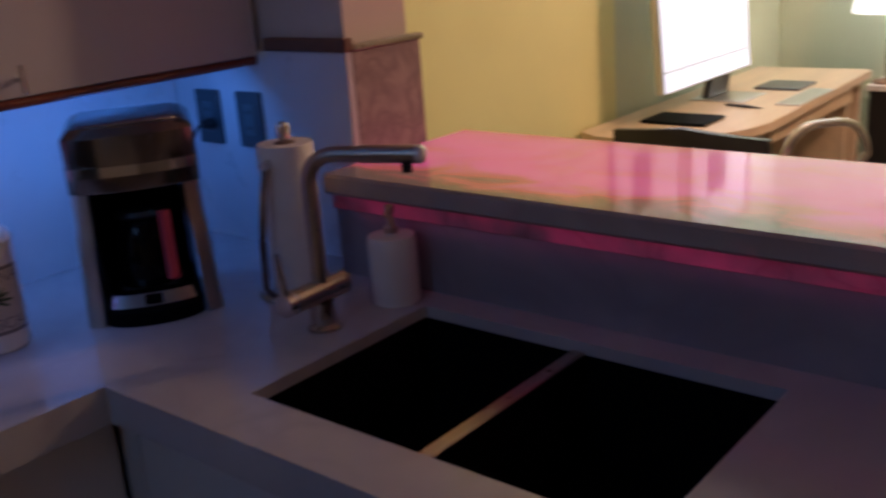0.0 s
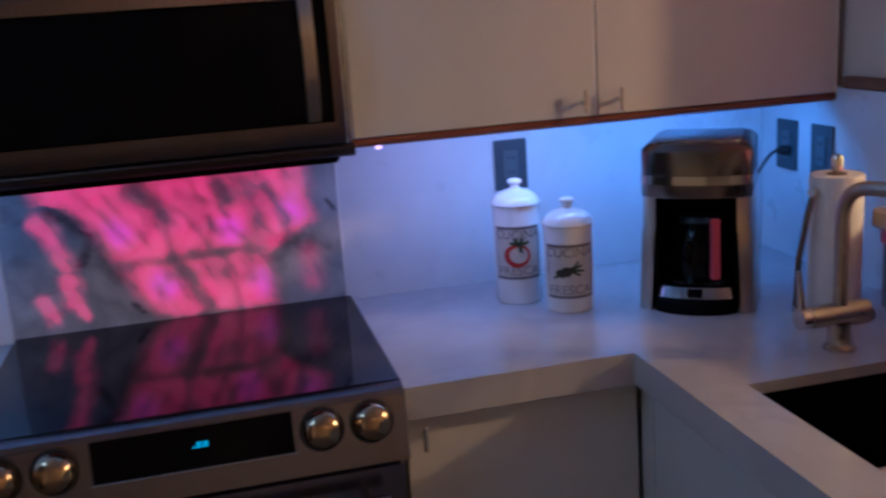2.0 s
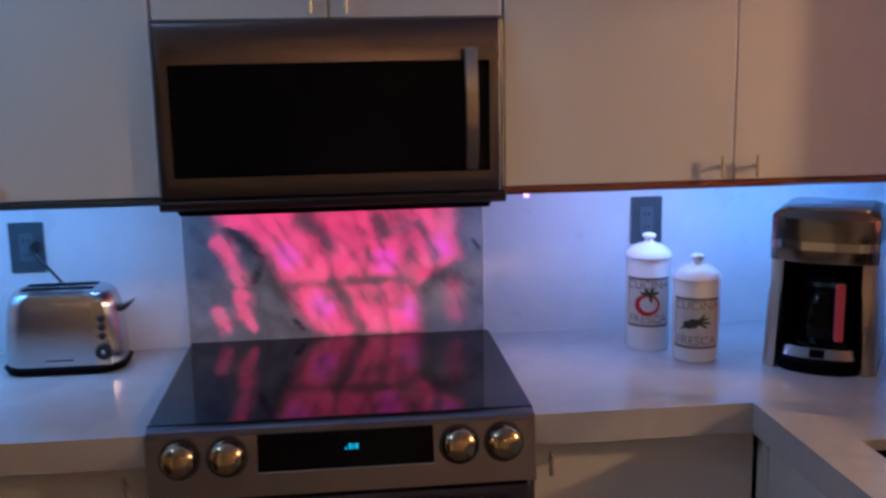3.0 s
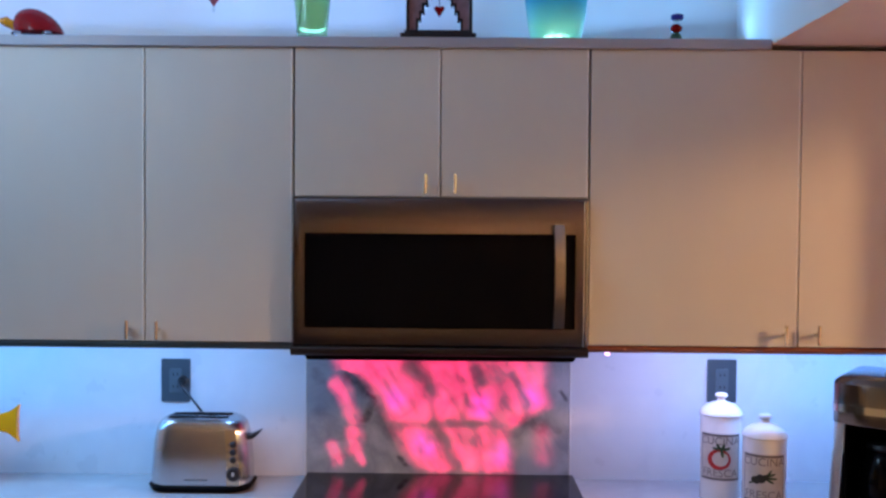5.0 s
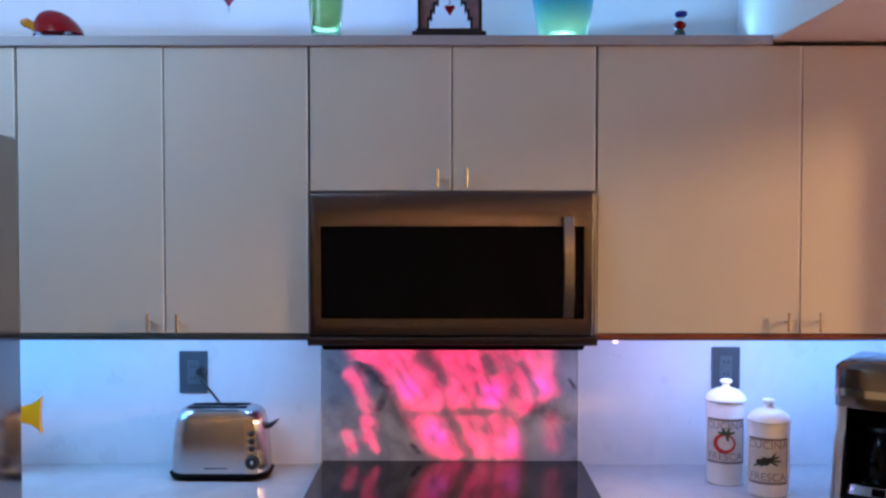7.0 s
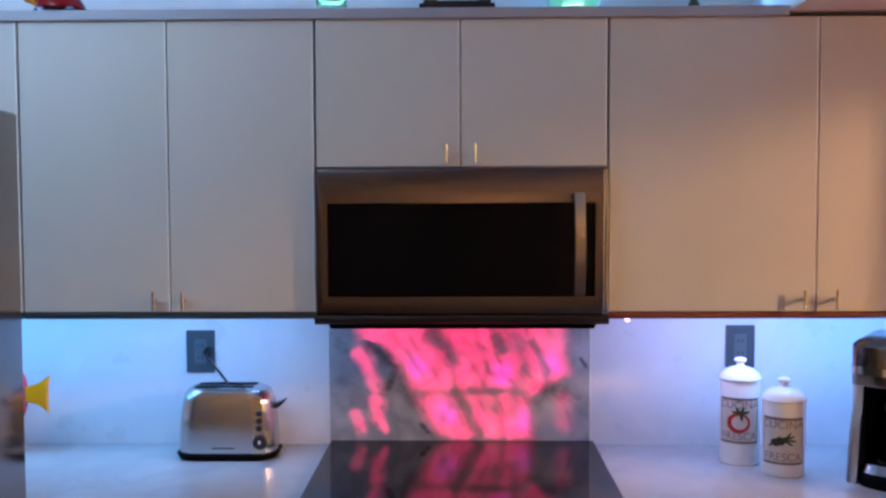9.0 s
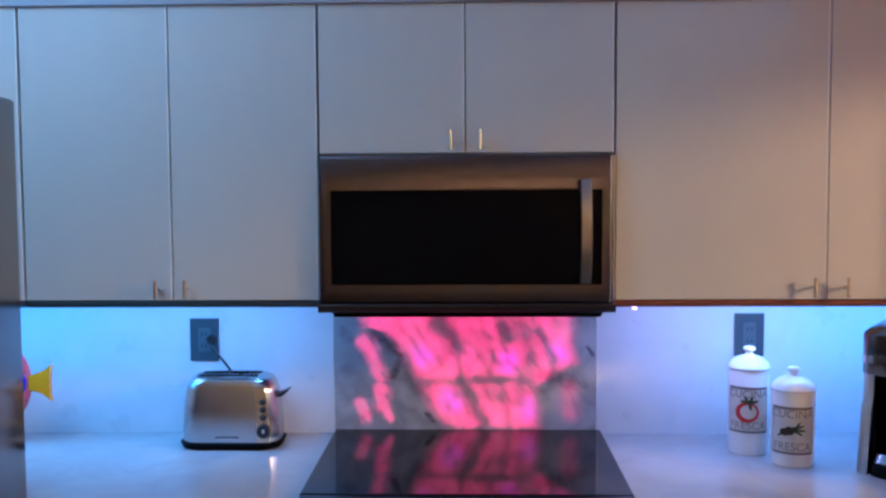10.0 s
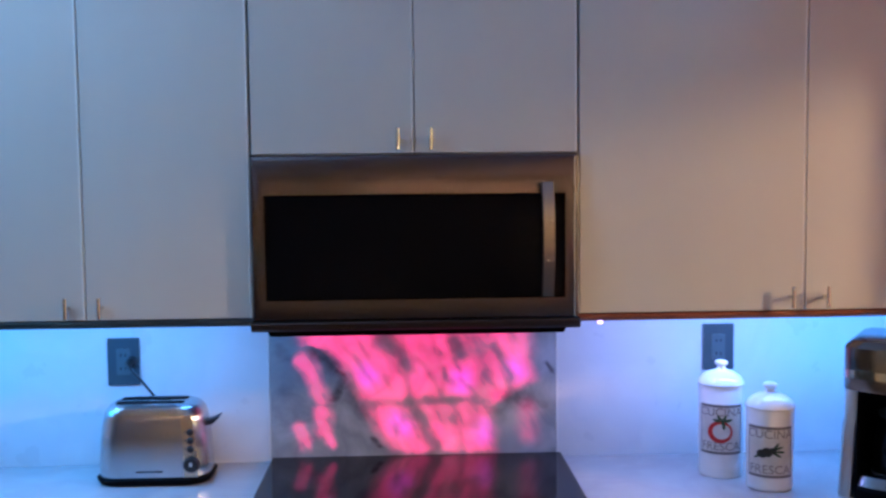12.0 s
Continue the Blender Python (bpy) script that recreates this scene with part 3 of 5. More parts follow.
def cabinet(name, x0, x1, z0, z1, seams, pulls, label, front=-0.32, back=-0.006, rail="rail", zp=None):
    cab = thing(name, ((x0 + x1) / 2, (front + back) / 2, z0), label, "cabinet")
    part("body", box(x0 + 0.001, x1 - 0.001, front + 0.021, back, z0, z1, 0.001), "carcass", cab)
    edges = [x0, *seams, x1]
    for a, b in zip(edges, edges[1:]):
        d = part("door", box(a + 0.0028, b - 0.001, front, front + 0.0195, z0 + 0.002, z1 + 0.001, 0.001), "cabinet", cab)
        # pale strip stands in for light caught on the door's edge
        part("lit_edge", box(b - 0.0052, b - 0.0006, front - 0.0007, front + 0.019, z0 + 0.002, z1 + 0.001, 0.0008), "edge", d, "door edge painted pale as if lit")
        for p in pulls:
            if a < p < b:
                handle(d, p, front, zp)
    if rail:
        part("light_rail", prism([(front + 0.020, z0 - 0.0005), (front + 0.005, z0 - 0.0005), (front + 0.002, z0 - 0.004), (front + 0.001, z0 - 0.009), (front + 0.003, z0 - 0.014), (front + 0.008, z0 - 0.018), (front + 0.020, z0 - 0.018)], x0 + 0.001, x1 - 0.001, axis="x"), rail, cab, "slim rail under the doors")
    return cab


cabinet("wall_cabinet", -1.165, -0.385, 1.346, 2.112, (-0.772,), (-0.81, -0.733), "two-door cream wall cabinet with metal pulls", zp=1.378)
cabinet("wall_cabinet", -1.80, -1.168, 1.346, 2.112, (), (), "cream corner wall cabinet without pull")
cabinet("wall_cabinet", -0.382, 0.382, 1.728, 2.112, (-0.002,), (-0.039, 0.037), "short two-door cream cabinet above the microwave", rail="", zp=1.762)
# its rail is red-brown to carry the reflected light
cabinet("wall_cabinet", 0.385, 1.526, 1.346, 2.112, (0.928,), (0.892, 0.976), "two-door cream wall cabinet with metal pulls beside the microwave", rail="litrail", zp=1.380)
solo("display_ledge", box(-1.80, 0.846, -0.335, -0.004, 2.1135, 2.140, 0.002), "ledge", (-0.4, -0.2, 2.1135), "grey ledge board along the cabinet tops, tinted blue as if lit", "shelf")


def strip(x0, x1):
    s = thing("led_strip", ((x0 + x1) / 2, -0.286, 1.336), "slim light strip fixed under the wall cabinet", "light strip", "strips under the cabinets")
    part("housing", box(x0, x1, -0.2985, -0.274, 1.336, 1.3455, 0.002), "alu", s)
    return s


strip(-1.62, -0.42)
led = strip(0.44, 1.44)
part("diode", box(0.436, 0.448, -0.296, -0.284, 1.318, 1.3355, 0.002), "ledpink", led, "glowing pink diode")


# ---- base cabinets ----
def base(x0, x1, pulls, label, doors=1):
    c = thing("base_cabinet", ((x0 + x1) / 2, -0.3, 0.0), label, "cabinet")
    part("body", box(x0 + 0.001, x1 - 0.001, -0.585, -0.01, 0.10, 0.857), "carcass", c)
    part("plinth", box(x0 + 0.001, x1 - 0.001, -0.53, -0.51, 0.0, 0.0995), "black", c)
    w = (x1 - x0) / doors
    for k in range(doors):
        d = part("door", box(x0 + k * w + 0.002, x0 + (k + 1) * w - 0.002, -0.605, -0.5855, 0.105, 0.836, 0.002), "cabinet", c)
        for p in pulls:
            if x0 + k * w < p < x0 + (k + 1) * w:
                handle(d, p, -0.605, 0.80)
    return c


base(0.394, 0.880, (0.428,), "cream base cabinet with a metal pull beside the range")
base(-1.10, -0.394, (-0.44,), "cream base cabinet under the toaster counter", 1)
base(-1.80, -1.102, (), "cream corner base cabinet")
pen = thing("base_cabinet", (1.1, -1.8, 0.0), "cream sink base cabinet with flat panels", "cabinet")
part("body", box(0.905, 1.45, -3.0, -0.61, 0.10, 0.655), "carcass", pen)
part("plinth", box(0.95, 0.97, -3.0, -0.64, 0.0, 0.0995), "black", pen)
part("filler", box(0.8855, 0.904, -0.660, -0.607, 0.105, 0.836, 0.002), "cabinet", pen)
for a, b in ((-1.20, -0.664), (-1.80, -1.204), (-2.40, -1.804), (-3.0, -2.404)):
    part("door", box(0.8855, 0.904, a, b, 0.105, 0.836, 0.002), "cabinet", pen)


# ---- microwave ----
def microwave():
    o = thing("microwave", (0, -0.17, 1.30), "stainless steel over-range microwave with black glass door", "microwave")
    part("body", box(-0.379, 0.379, -0.312, -0.008, 1.335, 1.724, 0.003), "black", o)
    bm = bmesh.new()
    rings = []
    for k, y in ((0.0, -0.313), (0.0, -0.332), (0.0015, -0.3375), (0.0045, -0.3425), (0.0095, -0.345), (None, -0.345), (None, -0.3132)):
        x0, x1, z0, z1 = (-0.3495, 0.3495, 1.3895, 1.6345) if k is None else (-0.382 + k, 0.382 - k, 1.340 + k, 1.727 - k)
        rings.append([bm.verts.new(c) for c in ((x0, y, z0), (x1, y, z0), (x1, y, z1), (x0, y, z1))])
    for a, b in zip(rings, rings[1:]):
        for k in range(4):
            bm.faces.new((a[k], a[(k + 1) % 4], b[(k + 1) % 4], b[k]))
    d = part("door", bm, "steel", o)
    # extra bright strip in place of the highlight along the door's edge
    side = [(0.3710, -0.3464), (0.3830, -0.3348), (0.3830, -0.3300), (0.3690, -0.3440)]
    bm = bmesh.new()
    ends = [[bm.verts.new((x, y, z)) for x, y in side] for z in (1.344, 1.720)]
    for k in range(4):
        bm.faces.new((ends[0][k], ends[0][(k + 1) % 4], ends[1][(k + 1) % 4], ends[1][k]))
    bm.faces.new(ends[0][::-1])
    bm.faces.new(ends[1])
    part("highlight_strip", bm, "chrome", d, "bright strip added for the highlight on the door edge")
    part("glass", box(-0.3485, 0.3485, -0.340, -0.3135, 1.3905, 1.6335, 0.002), "blackglass", d, "black glass pane")
    arc = [(0.305, -0.352 - 0.035 * math.sin(math.pi * (0.12 + 0.76 * k / 14)), 1.395 + 0.265 * k / 14) for k in range(15)]
    bm = bmesh.new()
    rows = [[bm.verts.new((x + sx, y + sy, z)) for sx, sy in ((-0.015, 0.003), (-0.012, -0.006), (0.012, -0.006), (0.015, 0.003))] for x, y, z in arc]
    for a, b in zip(rows, rows[1:]):
        for k in range(4):
            bm.faces.new((a[k], a[(k + 1) % 4], b[(k + 1) % 4], b[k]))
    bm.faces.new(rows[0][::-1])
    bm.faces.new(rows[-1])
    box(0.296, 0.314, -0.36, -0.342, 1.400, 1.418, 0.002, bm)
    box(0.296, 0.314, -0.36, -0.342, 1.638, 1.656, 0.002, bm)
    part("handle", bm, "handle", d, "curved steel handle")
    # lower flange, its shade put into the darker steel
    part("bottom_rail", prism([(-0.313, 1.3385), (-0.341, 1.3385), (-0.343, 1.334), (-0.340, 1.322), (-0.330, 1.3155), (-0.313, 1.3155)], -0.386, 0.386, axis="x"), "shadedsteel", o, "steel rail along the lower edge, darkened as in shade")
    part("vent", prism([(-0.362, 1.3345), (0.366, 1.3345), (0.352, 1.301), (-0.348, 1.301)], -0.311, -0.02, bevel=0.003), "matt", o, "black vent hood underside")
    return o


microwave()


# ---- range ----
def stove():
    o = thing("range", (0, -0.3, 0.0), "stainless steel slide-in range with a black glass cooktop", "range")
    part("body", box(-0.381, 0.381, -0.60, -0.010, 0.03, 0.914, 0.003), "range", o)
    part("cooktop", box(-0.391, 0.391, -0.621, -0.010, 0.9145, 0.927, 0.003), "ceran", o, "black glass cooktop")
    part("front_edge", prism([(-0.6235, 0.907), (-0.6235, 0.925), (-0.630, 0.9235), (-0.640, 0.917), (-0.645, 0.907)], -0.389, 0.389, axis="x"), "range", o)
    part("control_panel", prism([(-0.601, 0.9065), (-0.645, 0.9065), (-0.668, 0.785), (-0.601, 0.785)], -0.389, 0.389, axis="x"), "range", o)
    slope = math.atan2(0.023, 0.1215)

    def on_panel(bm, x, z):
        y = -0.645 - (0.9065 - z) * 0.023 / 0.1215
        bmesh.ops.rotate(bm, verts=bm.verts, cent=(0, 0, 0), matrix=Matrix.Rotation(-slope, 3, "X"))
        bmesh.ops.translate(bm, verts=bm.verts, vec=(x, y, z))
        return bm

    p = part("display", on_panel(box(-0.176, 0.176, -0.003, 0.002, -0.037, 0.037, 0.001), 0.004, 0.869), "blackglass", o, "black glass display")
    part("display_trim", on_panel(box(-0.180, 0.180, -0.004, 0.002, -0.0045, -0.0005, 0.001), 0.004, 0.832), "panelmetal", p, "bright line under the display")
    for dx, w, h in ((-0.016, 0.004, -0.001), (-0.009, 0.006, 0.006), (-0.001, 0.0025, 0.006), (0.004, 0.006, 0.006)):
        part("digit", on_panel(box(dx, dx + w, -0.0045, -0.0035, -0.0045, h), 0.018, 0.873), "cyan", p, "lit cyan digit")
    for x in (-0.325, -0.232, 0.232, 0.324):
        bm = bmesh.new()
        lathe([(0.036, 0.0), (0.037, 0.004), (0.0365, 0.016), (0.034, 0.026), (0.028, 0.034), (0.018, 0.039), (0.006, 0.0405)], (0, 0, 0), 36, bm)
        bmesh.ops.rotate(bm, verts=bm.verts, cent=(0, 0, 0), matrix=Matrix.Rotation(radians(90), 3, "X"))
        k = part("knob", on_panel(bm, x, 0.866), "knob", o, "round polished metal knob")
        bm = lathe([(0.0415, 0.0), (0.0415, 0.003), (0.039, 0.004)], (0, 0, 0), 36)
        bmesh.ops.rotate(bm, verts=bm.verts, cent=(0, 0, 0), matrix=Matrix.Rotation(radians(90), 3, "X"))
        part("bezel", on_panel(bm, x, 0.866), "black", k, "dark ring behind the knob")
    d = part("oven_door", box(-0.380, 0.380, -0.655, -0.601, 0.21, 0.776, 0.006), "range", o)
    part("window", box(-0.29, 0.29, -0.6575, -0.6555, 0.33, 0.66, 0.001), "blackglass", d)
    bm = tube([(-0.34, -0.70, 0.725), (0.34, -0.70, 0.725)], 0.012, 16)
    for x in (-0.30, 0.30):
        tube([(x, -0.655, 0.725), (x, -0.70, 0.725)], 0.009, 12, bm)
    part("handle", bm, "range", d)
    part("drawer", box(-0.380, 0.380, -0.650, -0.601, 0.06, 0.20, 0.005), "range", o)
    return o


stove()


# ---- refrigerator ----
def fridge():
    o = thing("refrigerator", (-1.32, -1.33, 0), "stainless steel refrigerator with smooth doors", "refrigerator")
    part("body", box(-1.67, -0.982, -1.775, -0.889, 0.03, 1.81, 0.004), "plate", o)
    for a, b in ((-1.328, -0.886), (-1.775, -1.332)):
        d = part("door", box(-0.98, -0.910, a, b, 0.64, 1.825, 0.006), "fridge", o)
        y = b - 0.035 if a < -1.5 else a + 0.035
        bm = tube([(-0.873, y, 0.80), (-0.873, y, 1.55)], 0.011, 16)
        for z in (0.85, 1.50):
            tube([(-0.910, y, z), (-0.873, y, z)], 0.008, 14, bm)
        part("handle", bm, "fridge", d)
    part("drawer", box(-0.98, -0.910, -1.775, -0.886, 0.06, 0.63, 0.006), "fridge", o)
    return o


fridge()


# ---- sink ----
def sink():
    o = thing("kitchen_sink", (1.18, -1.21, 0.70), "black composite undermount sink with two bowls", "sink")
    x0, x1, y0, y1, z0, z1 = 0.963, 1.392, -1.559, -0.868, 0.685, 0.891
    xs, ys = (x0 - 0.012, x0, x1, x1 + 0.012), (y0 - 0.012, y0, -1.215, -1.195, y1, y1 + 0.012)
    part("rim", slab(xs, ys, {(i, j) for i in range(3) for j in range(5)} - {(1, 1), (1, 3)}, z0, z1 - 0.001, 0.003), "matt", o)
    for a, b in ((y0, -1.215), (-1.195, y1)):
        bo = part("bowl", box(x0 - 0.01, x1 + 0.01, a - 0.008, b + 0.008, z0 - 0.021, z0 - 0.0005), "matt", o)
        part("drain", lathe([(0.045, 0.0), (0.045, 0.003), (0.03, 0.004), (0.028, 0.002)], ((x0 + x1) / 2, (a + b) / 2, z0), 28), "bronze", bo, "metal drain")
    # black divider; the brown metal stands in for warm light on it
    part("divider", box(x0 + 0.006, x1 - 0.006, -1.2175, -1.1925, z1 - 0.0005, z1 + 0.008, 0.003), "bronze", o, "rounded divider top coloured brown for warm light")
    return o


sink()


# ---- things on the counters ----
def local(name, m, label, category, group=""):
    """A thing whose parts are built round its own origin."""
    ob = new(name)
    ob.empty_display_size = 0.05
    ob.matrix_world = m
    ORG[ob] = Vector()
    return tagged(ob, label, category, group)


def rounded(w, h, r, n=6):
    """Outline of a rectangle with round corners, centred."""
    pts = []
    for cx, cz, a in ((w / 2 - r, h / 2 - r, 0), (-w / 2 + r, h / 2 - r, 90), (-w / 2 + r, -h / 2 + r, 180), (w / 2 - r, -h / 2 + r, 270)):
        pts += [(cx + r * math.cos(radians(a + 90 * k / n)), cz + r * math.sin(radians(a + 90 * k / n))) for k in range(n + 1)]
    return pts


def loft(rings, bm=None):
    """Skins closed outlines of equal length, with caps."""
    bm = bm or bmesh.new()
    vs = [[bm.verts.new(p) for p in ring] for ring in rings]
    n = len(vs[0])
    for a, b in zip(vs, vs[1:]):
        for i in range(n):
            bm.faces.new((a[i], a[(i + 1) % n], b[(i + 1) % n], b[i]))
    bm.faces.new(vs[0][::-1])
    bm.faces.new(vs[-1])
    return bm


def toaster():
    o = local("toaster", pose(-0.664, -0.130, 0.914) @ Matrix.Diagonal((0.985, 1.0, 0.962, 1.0)), "brushed steel two-slot toaster with a black base", "toaster")
    levels = ((0.018, 0.280, 0.150), (0.05, 0.279, 0.151), (0.12, 0.270, 0.149), (0.165, 0.258, 0.146), (0.190, 0.246, 0.140), (0.203, 0.228, 0.128), (0.209, 0.205, 0.110))
    part("body", loft([[(x, y, z) for x, y in rounded(w, d, 0.055, 12)] for z, w, d in levels]), "steel_v", o)
    part("base", loft([[(x, y, z) for x, y in rounded(w, d, 0.055, 12)] for z, w, d in ((0.0, 0.266, 0.138), (0.003, 0.280, 0.152), (0.018, 0.293, 0.163), (0.0225, 0.286, 0.156))]), "matt", o, "black plastic base")
    for y in (-0.026, 0.026):
        part("slot", box(-0.092, 0.078, y - 0.013, y + 0.013, 0.2085, 0.2105, 0.001), "matt", o)
    # control column near one end of the front
    rows = []
    for z, x0, x1, y in ((0.024, 0.084, 0.118, -0.0770), (0.05, 0.084, 0.118, -0.0773), (0.12, 0.082, 0.114, -0.0763), (0.165, 0.079, 0.108, -0.0748), (0.186, 0.077, 0.103, -0.0725)):
        rows.append([(x0, y, z), (x1, y + 0.0012, z), (x1, y + 0.006, z), (x0, y + 0.006, z)])
    part("control_strip", loft(rows), "goldsteel", o, "polished control strip")
    for z in (0.142, 0.120, 0.098):
        part("light", box(0.0865, 0.0895, -0.0795, -0.0770, z - 0.0015, z + 0.0015), "black", o)
    for z in (0.142, 0.120, 0.098):
        bm = lathe([(0.0088, 0), (0.0088, 0.004), (0.006, 0.006)], (0, 0, 0), 20)
        bmesh.ops.rotate(bm, verts=bm.verts, cent=(0, 0, 0), matrix=Matrix.Rotation(radians(90), 3, "X"))
        bmesh.ops.translate(bm, verts=bm.verts, vec=(0.102, -0.0762, z))
        part("button", bm, "black", o)
    bm = lathe([(0.021, 0), (0.021, 0.006), (0.017, 0.014), (0.008, 0.015)], (0, 0, 0), 32)
    bmesh.ops.rotate(bm, verts=bm.verts, cent=(0, 0, 0), matrix=Matrix.Rotation(radians(90), 3, "X"))
    bmesh.ops.translate(bm, verts=bm.verts, vec=(0.104, -0.0765, 0.058))
    k = part("dial", bm, "black", o, "black browning dial")
    part("pointer", box(0.101, 0.108, -0.0927, -0.0917, 0.055, 0.066, 0.0005), "alu", k)
    part("lever", prism([(0.130, 0.155), (0.146, 0.160), (0.166, 0.170), (0.163, 0.163), (0.146, 0.146), (0.131, 0.143)], -0.02, 0.02, bevel=0.002), "black", o, "black push-down lever")
    part("badge", box(-0.035, 0.03, -0.0762, -0.0752, 0.037, 0.041), "plate", o)
    return o


toaster()


def jar(at, r, h, art, label):
    """A tall lidded storage jar with a square pasted label."""
    face = math.atan2(-2.85 - at[1], -0.05 - at[0])
    o = thing("storage_jar", at, label, "jar", "ceramic jars")
    body = part("body", lathe([(r * 0.93, 0.0), (r * 0.98, 0.003), (r * 0.985, 0.01), (r, h * 0.5), (r, h - 0.004), (r * 0.97, h), (r * 0.8, h)], at, 48), "ceramic", o)
    dome = [(1.01, 0.0005), (1.05, 0.0015), (1.06, 0.004), (1.03, 0.008), (0.95, 0.016), (0.80, 0.024), (0.62, 0.030), (0.45, 0.034), (0.30, 0.036), (0.22, 0.038)]
    knob = [(0.009, 0.045), (0.014, 0.048), (0.017, 0.052), (0.016, 0.057), (0.010, 0.060), (0.003, 0.061)]
    lid = part("lid", lathe([(k * r, h + z) for k, z in dome] + [(q, h + z) for q, z in knob], at, 48), "ceramic", o, "domed white lid with a round knob")
    tall = 0.54 if h > 0.21 else 0.63
    zc = at[2] + h * (0.54 if h > 0.21 else 0.495)
    w, hh = r * 2.05, h * tall

    def sheet(x0, x1, y0, y1, lift):
        bm = bmesh.new()
        n = 14
        grid = [[bm.verts.new((x0 + (x1 - x0) * i / n, y, lift)) for y in (y0, y1)] for i in range(n + 1)]
        for a, b in zip(grid, grid[1:]):
            bm.faces.new((a[0], b[0], b[1], a[1]))
        return bm

    def on(bm):
        for v in bm.verts:
            a = face + v.co.x / r
            v.co = (at[0] + (r + v.co.z) * math.cos(a), at[1] + (r + v.co.z) * math.sin(a), zc + v.co.y)
        return bm

    lab = part("label", on(sheet(-w / 2, w / 2, -hh / 2, hh / 2, 0.0006)), "cream", o, "square printed label")
    t = 0.0032
    bm = on(sheet(-w / 2, w / 2, hh / 2 - 2 * t, hh / 2, 0.001))
    for a in ((-w / 2, w / 2, -hh / 2, -hh / 2 + 2 * t), (-w / 2, -w / 2 + t, -hh / 2, hh / 2), (w / 2 - t, w / 2, -hh / 2, hh / 2)):
        b2 = on(sheet(*a, 0.001))
        me = bpy.data.meshes.new("edge")
        b2.to_mesh(me)
        b2.free()
        bm.from_mesh(me)
        bpy.data.meshes.remove(me)
    part("border", bm, "ink", lab, "dark printed border")
    for text, y in (("CUCINA", hh * 0.345), ("FRESCA", -hh * 0.345)):
        bm = words(text, r * 0.53)
        for v in bm.verts:
            v.co = (v.co.x, v.co.y + y, 0.0012)
        part("lettering", on(bm), "faint", lab, "faint printed capitals")

    def blob(x, y, rx, ry, mt, turn=0.0, lift=0.0014, hole=0.0):
        bm = bmesh.new()
        n = 28
        ring = []
        for k in range(n):
            a = 2 * math.pi * k / n
            px, py = rx * math.cos(a), ry * math.sin(a)
            ring.append((x + px * math.cos(turn) - py * math.sin(turn), y + px * math.sin(turn) + py * math.cos(turn)))
        out = [bm.verts.new((p, q, lift)) for p, q in ring]
        if hole:
            inn = [bm.verts.new((x + (p - x) * hole + rx * 0.10, y + (q - y) * hole + ry * 0.06, lift)) for p, q in ring]
            for k in range(n):
                bm.faces.new((out[k], out[(k + 1) % n], inn[(k + 1) % n], inn[k]))
        else:
            bm.faces.new(out)
        part("print", on(bm), mt, lab)

    if art == "tomato":
        blob(-0.002, -0.006, r * 0.56, r * 0.50, "red", hole=0.70)
        for a, s in ((0.3, 1.0), (1.2, 0.8), (2.2, 0.8), (2.9, 1.0), (-1.4, 0.8)):
            blob(0.004 + 0.011 * math.cos(a), r * 0.36 + 0.009 * math.sin(a), r * 0.24 * s, r * 0.07, "leaf", a, 0.0017)
    else:
        for x, y in ((-0.016, -0.006), (-0.004, -0.003), (-0.009, 0.004), (0.004, 0.004), (-0.022, -0.002)):
            blob(x, y, r * 0.17, r * 0.14, "olive", 0.4, 0.0017)
        for x, y, a in ((0.017, 0.010, 0.3), (0.021, 0.002, -0.1), (0.012, 0.013, 0.9), (-0.026, -0.009, 0.5), (0.014, -0.004, -0.5)):
            blob(x, y, r * 0.25, r * 0.055, "leaf", a, 0.0015)
    return o


jar((0.771, -0.190, 0.914), 0.0552, 0.231, "tomato", "tall white ceramic jar with a tomato label")
jar((0.855, -0.303, 0.914), 0.0556, 0.196, "olive", "shorter white ceramic jar with an olive label")


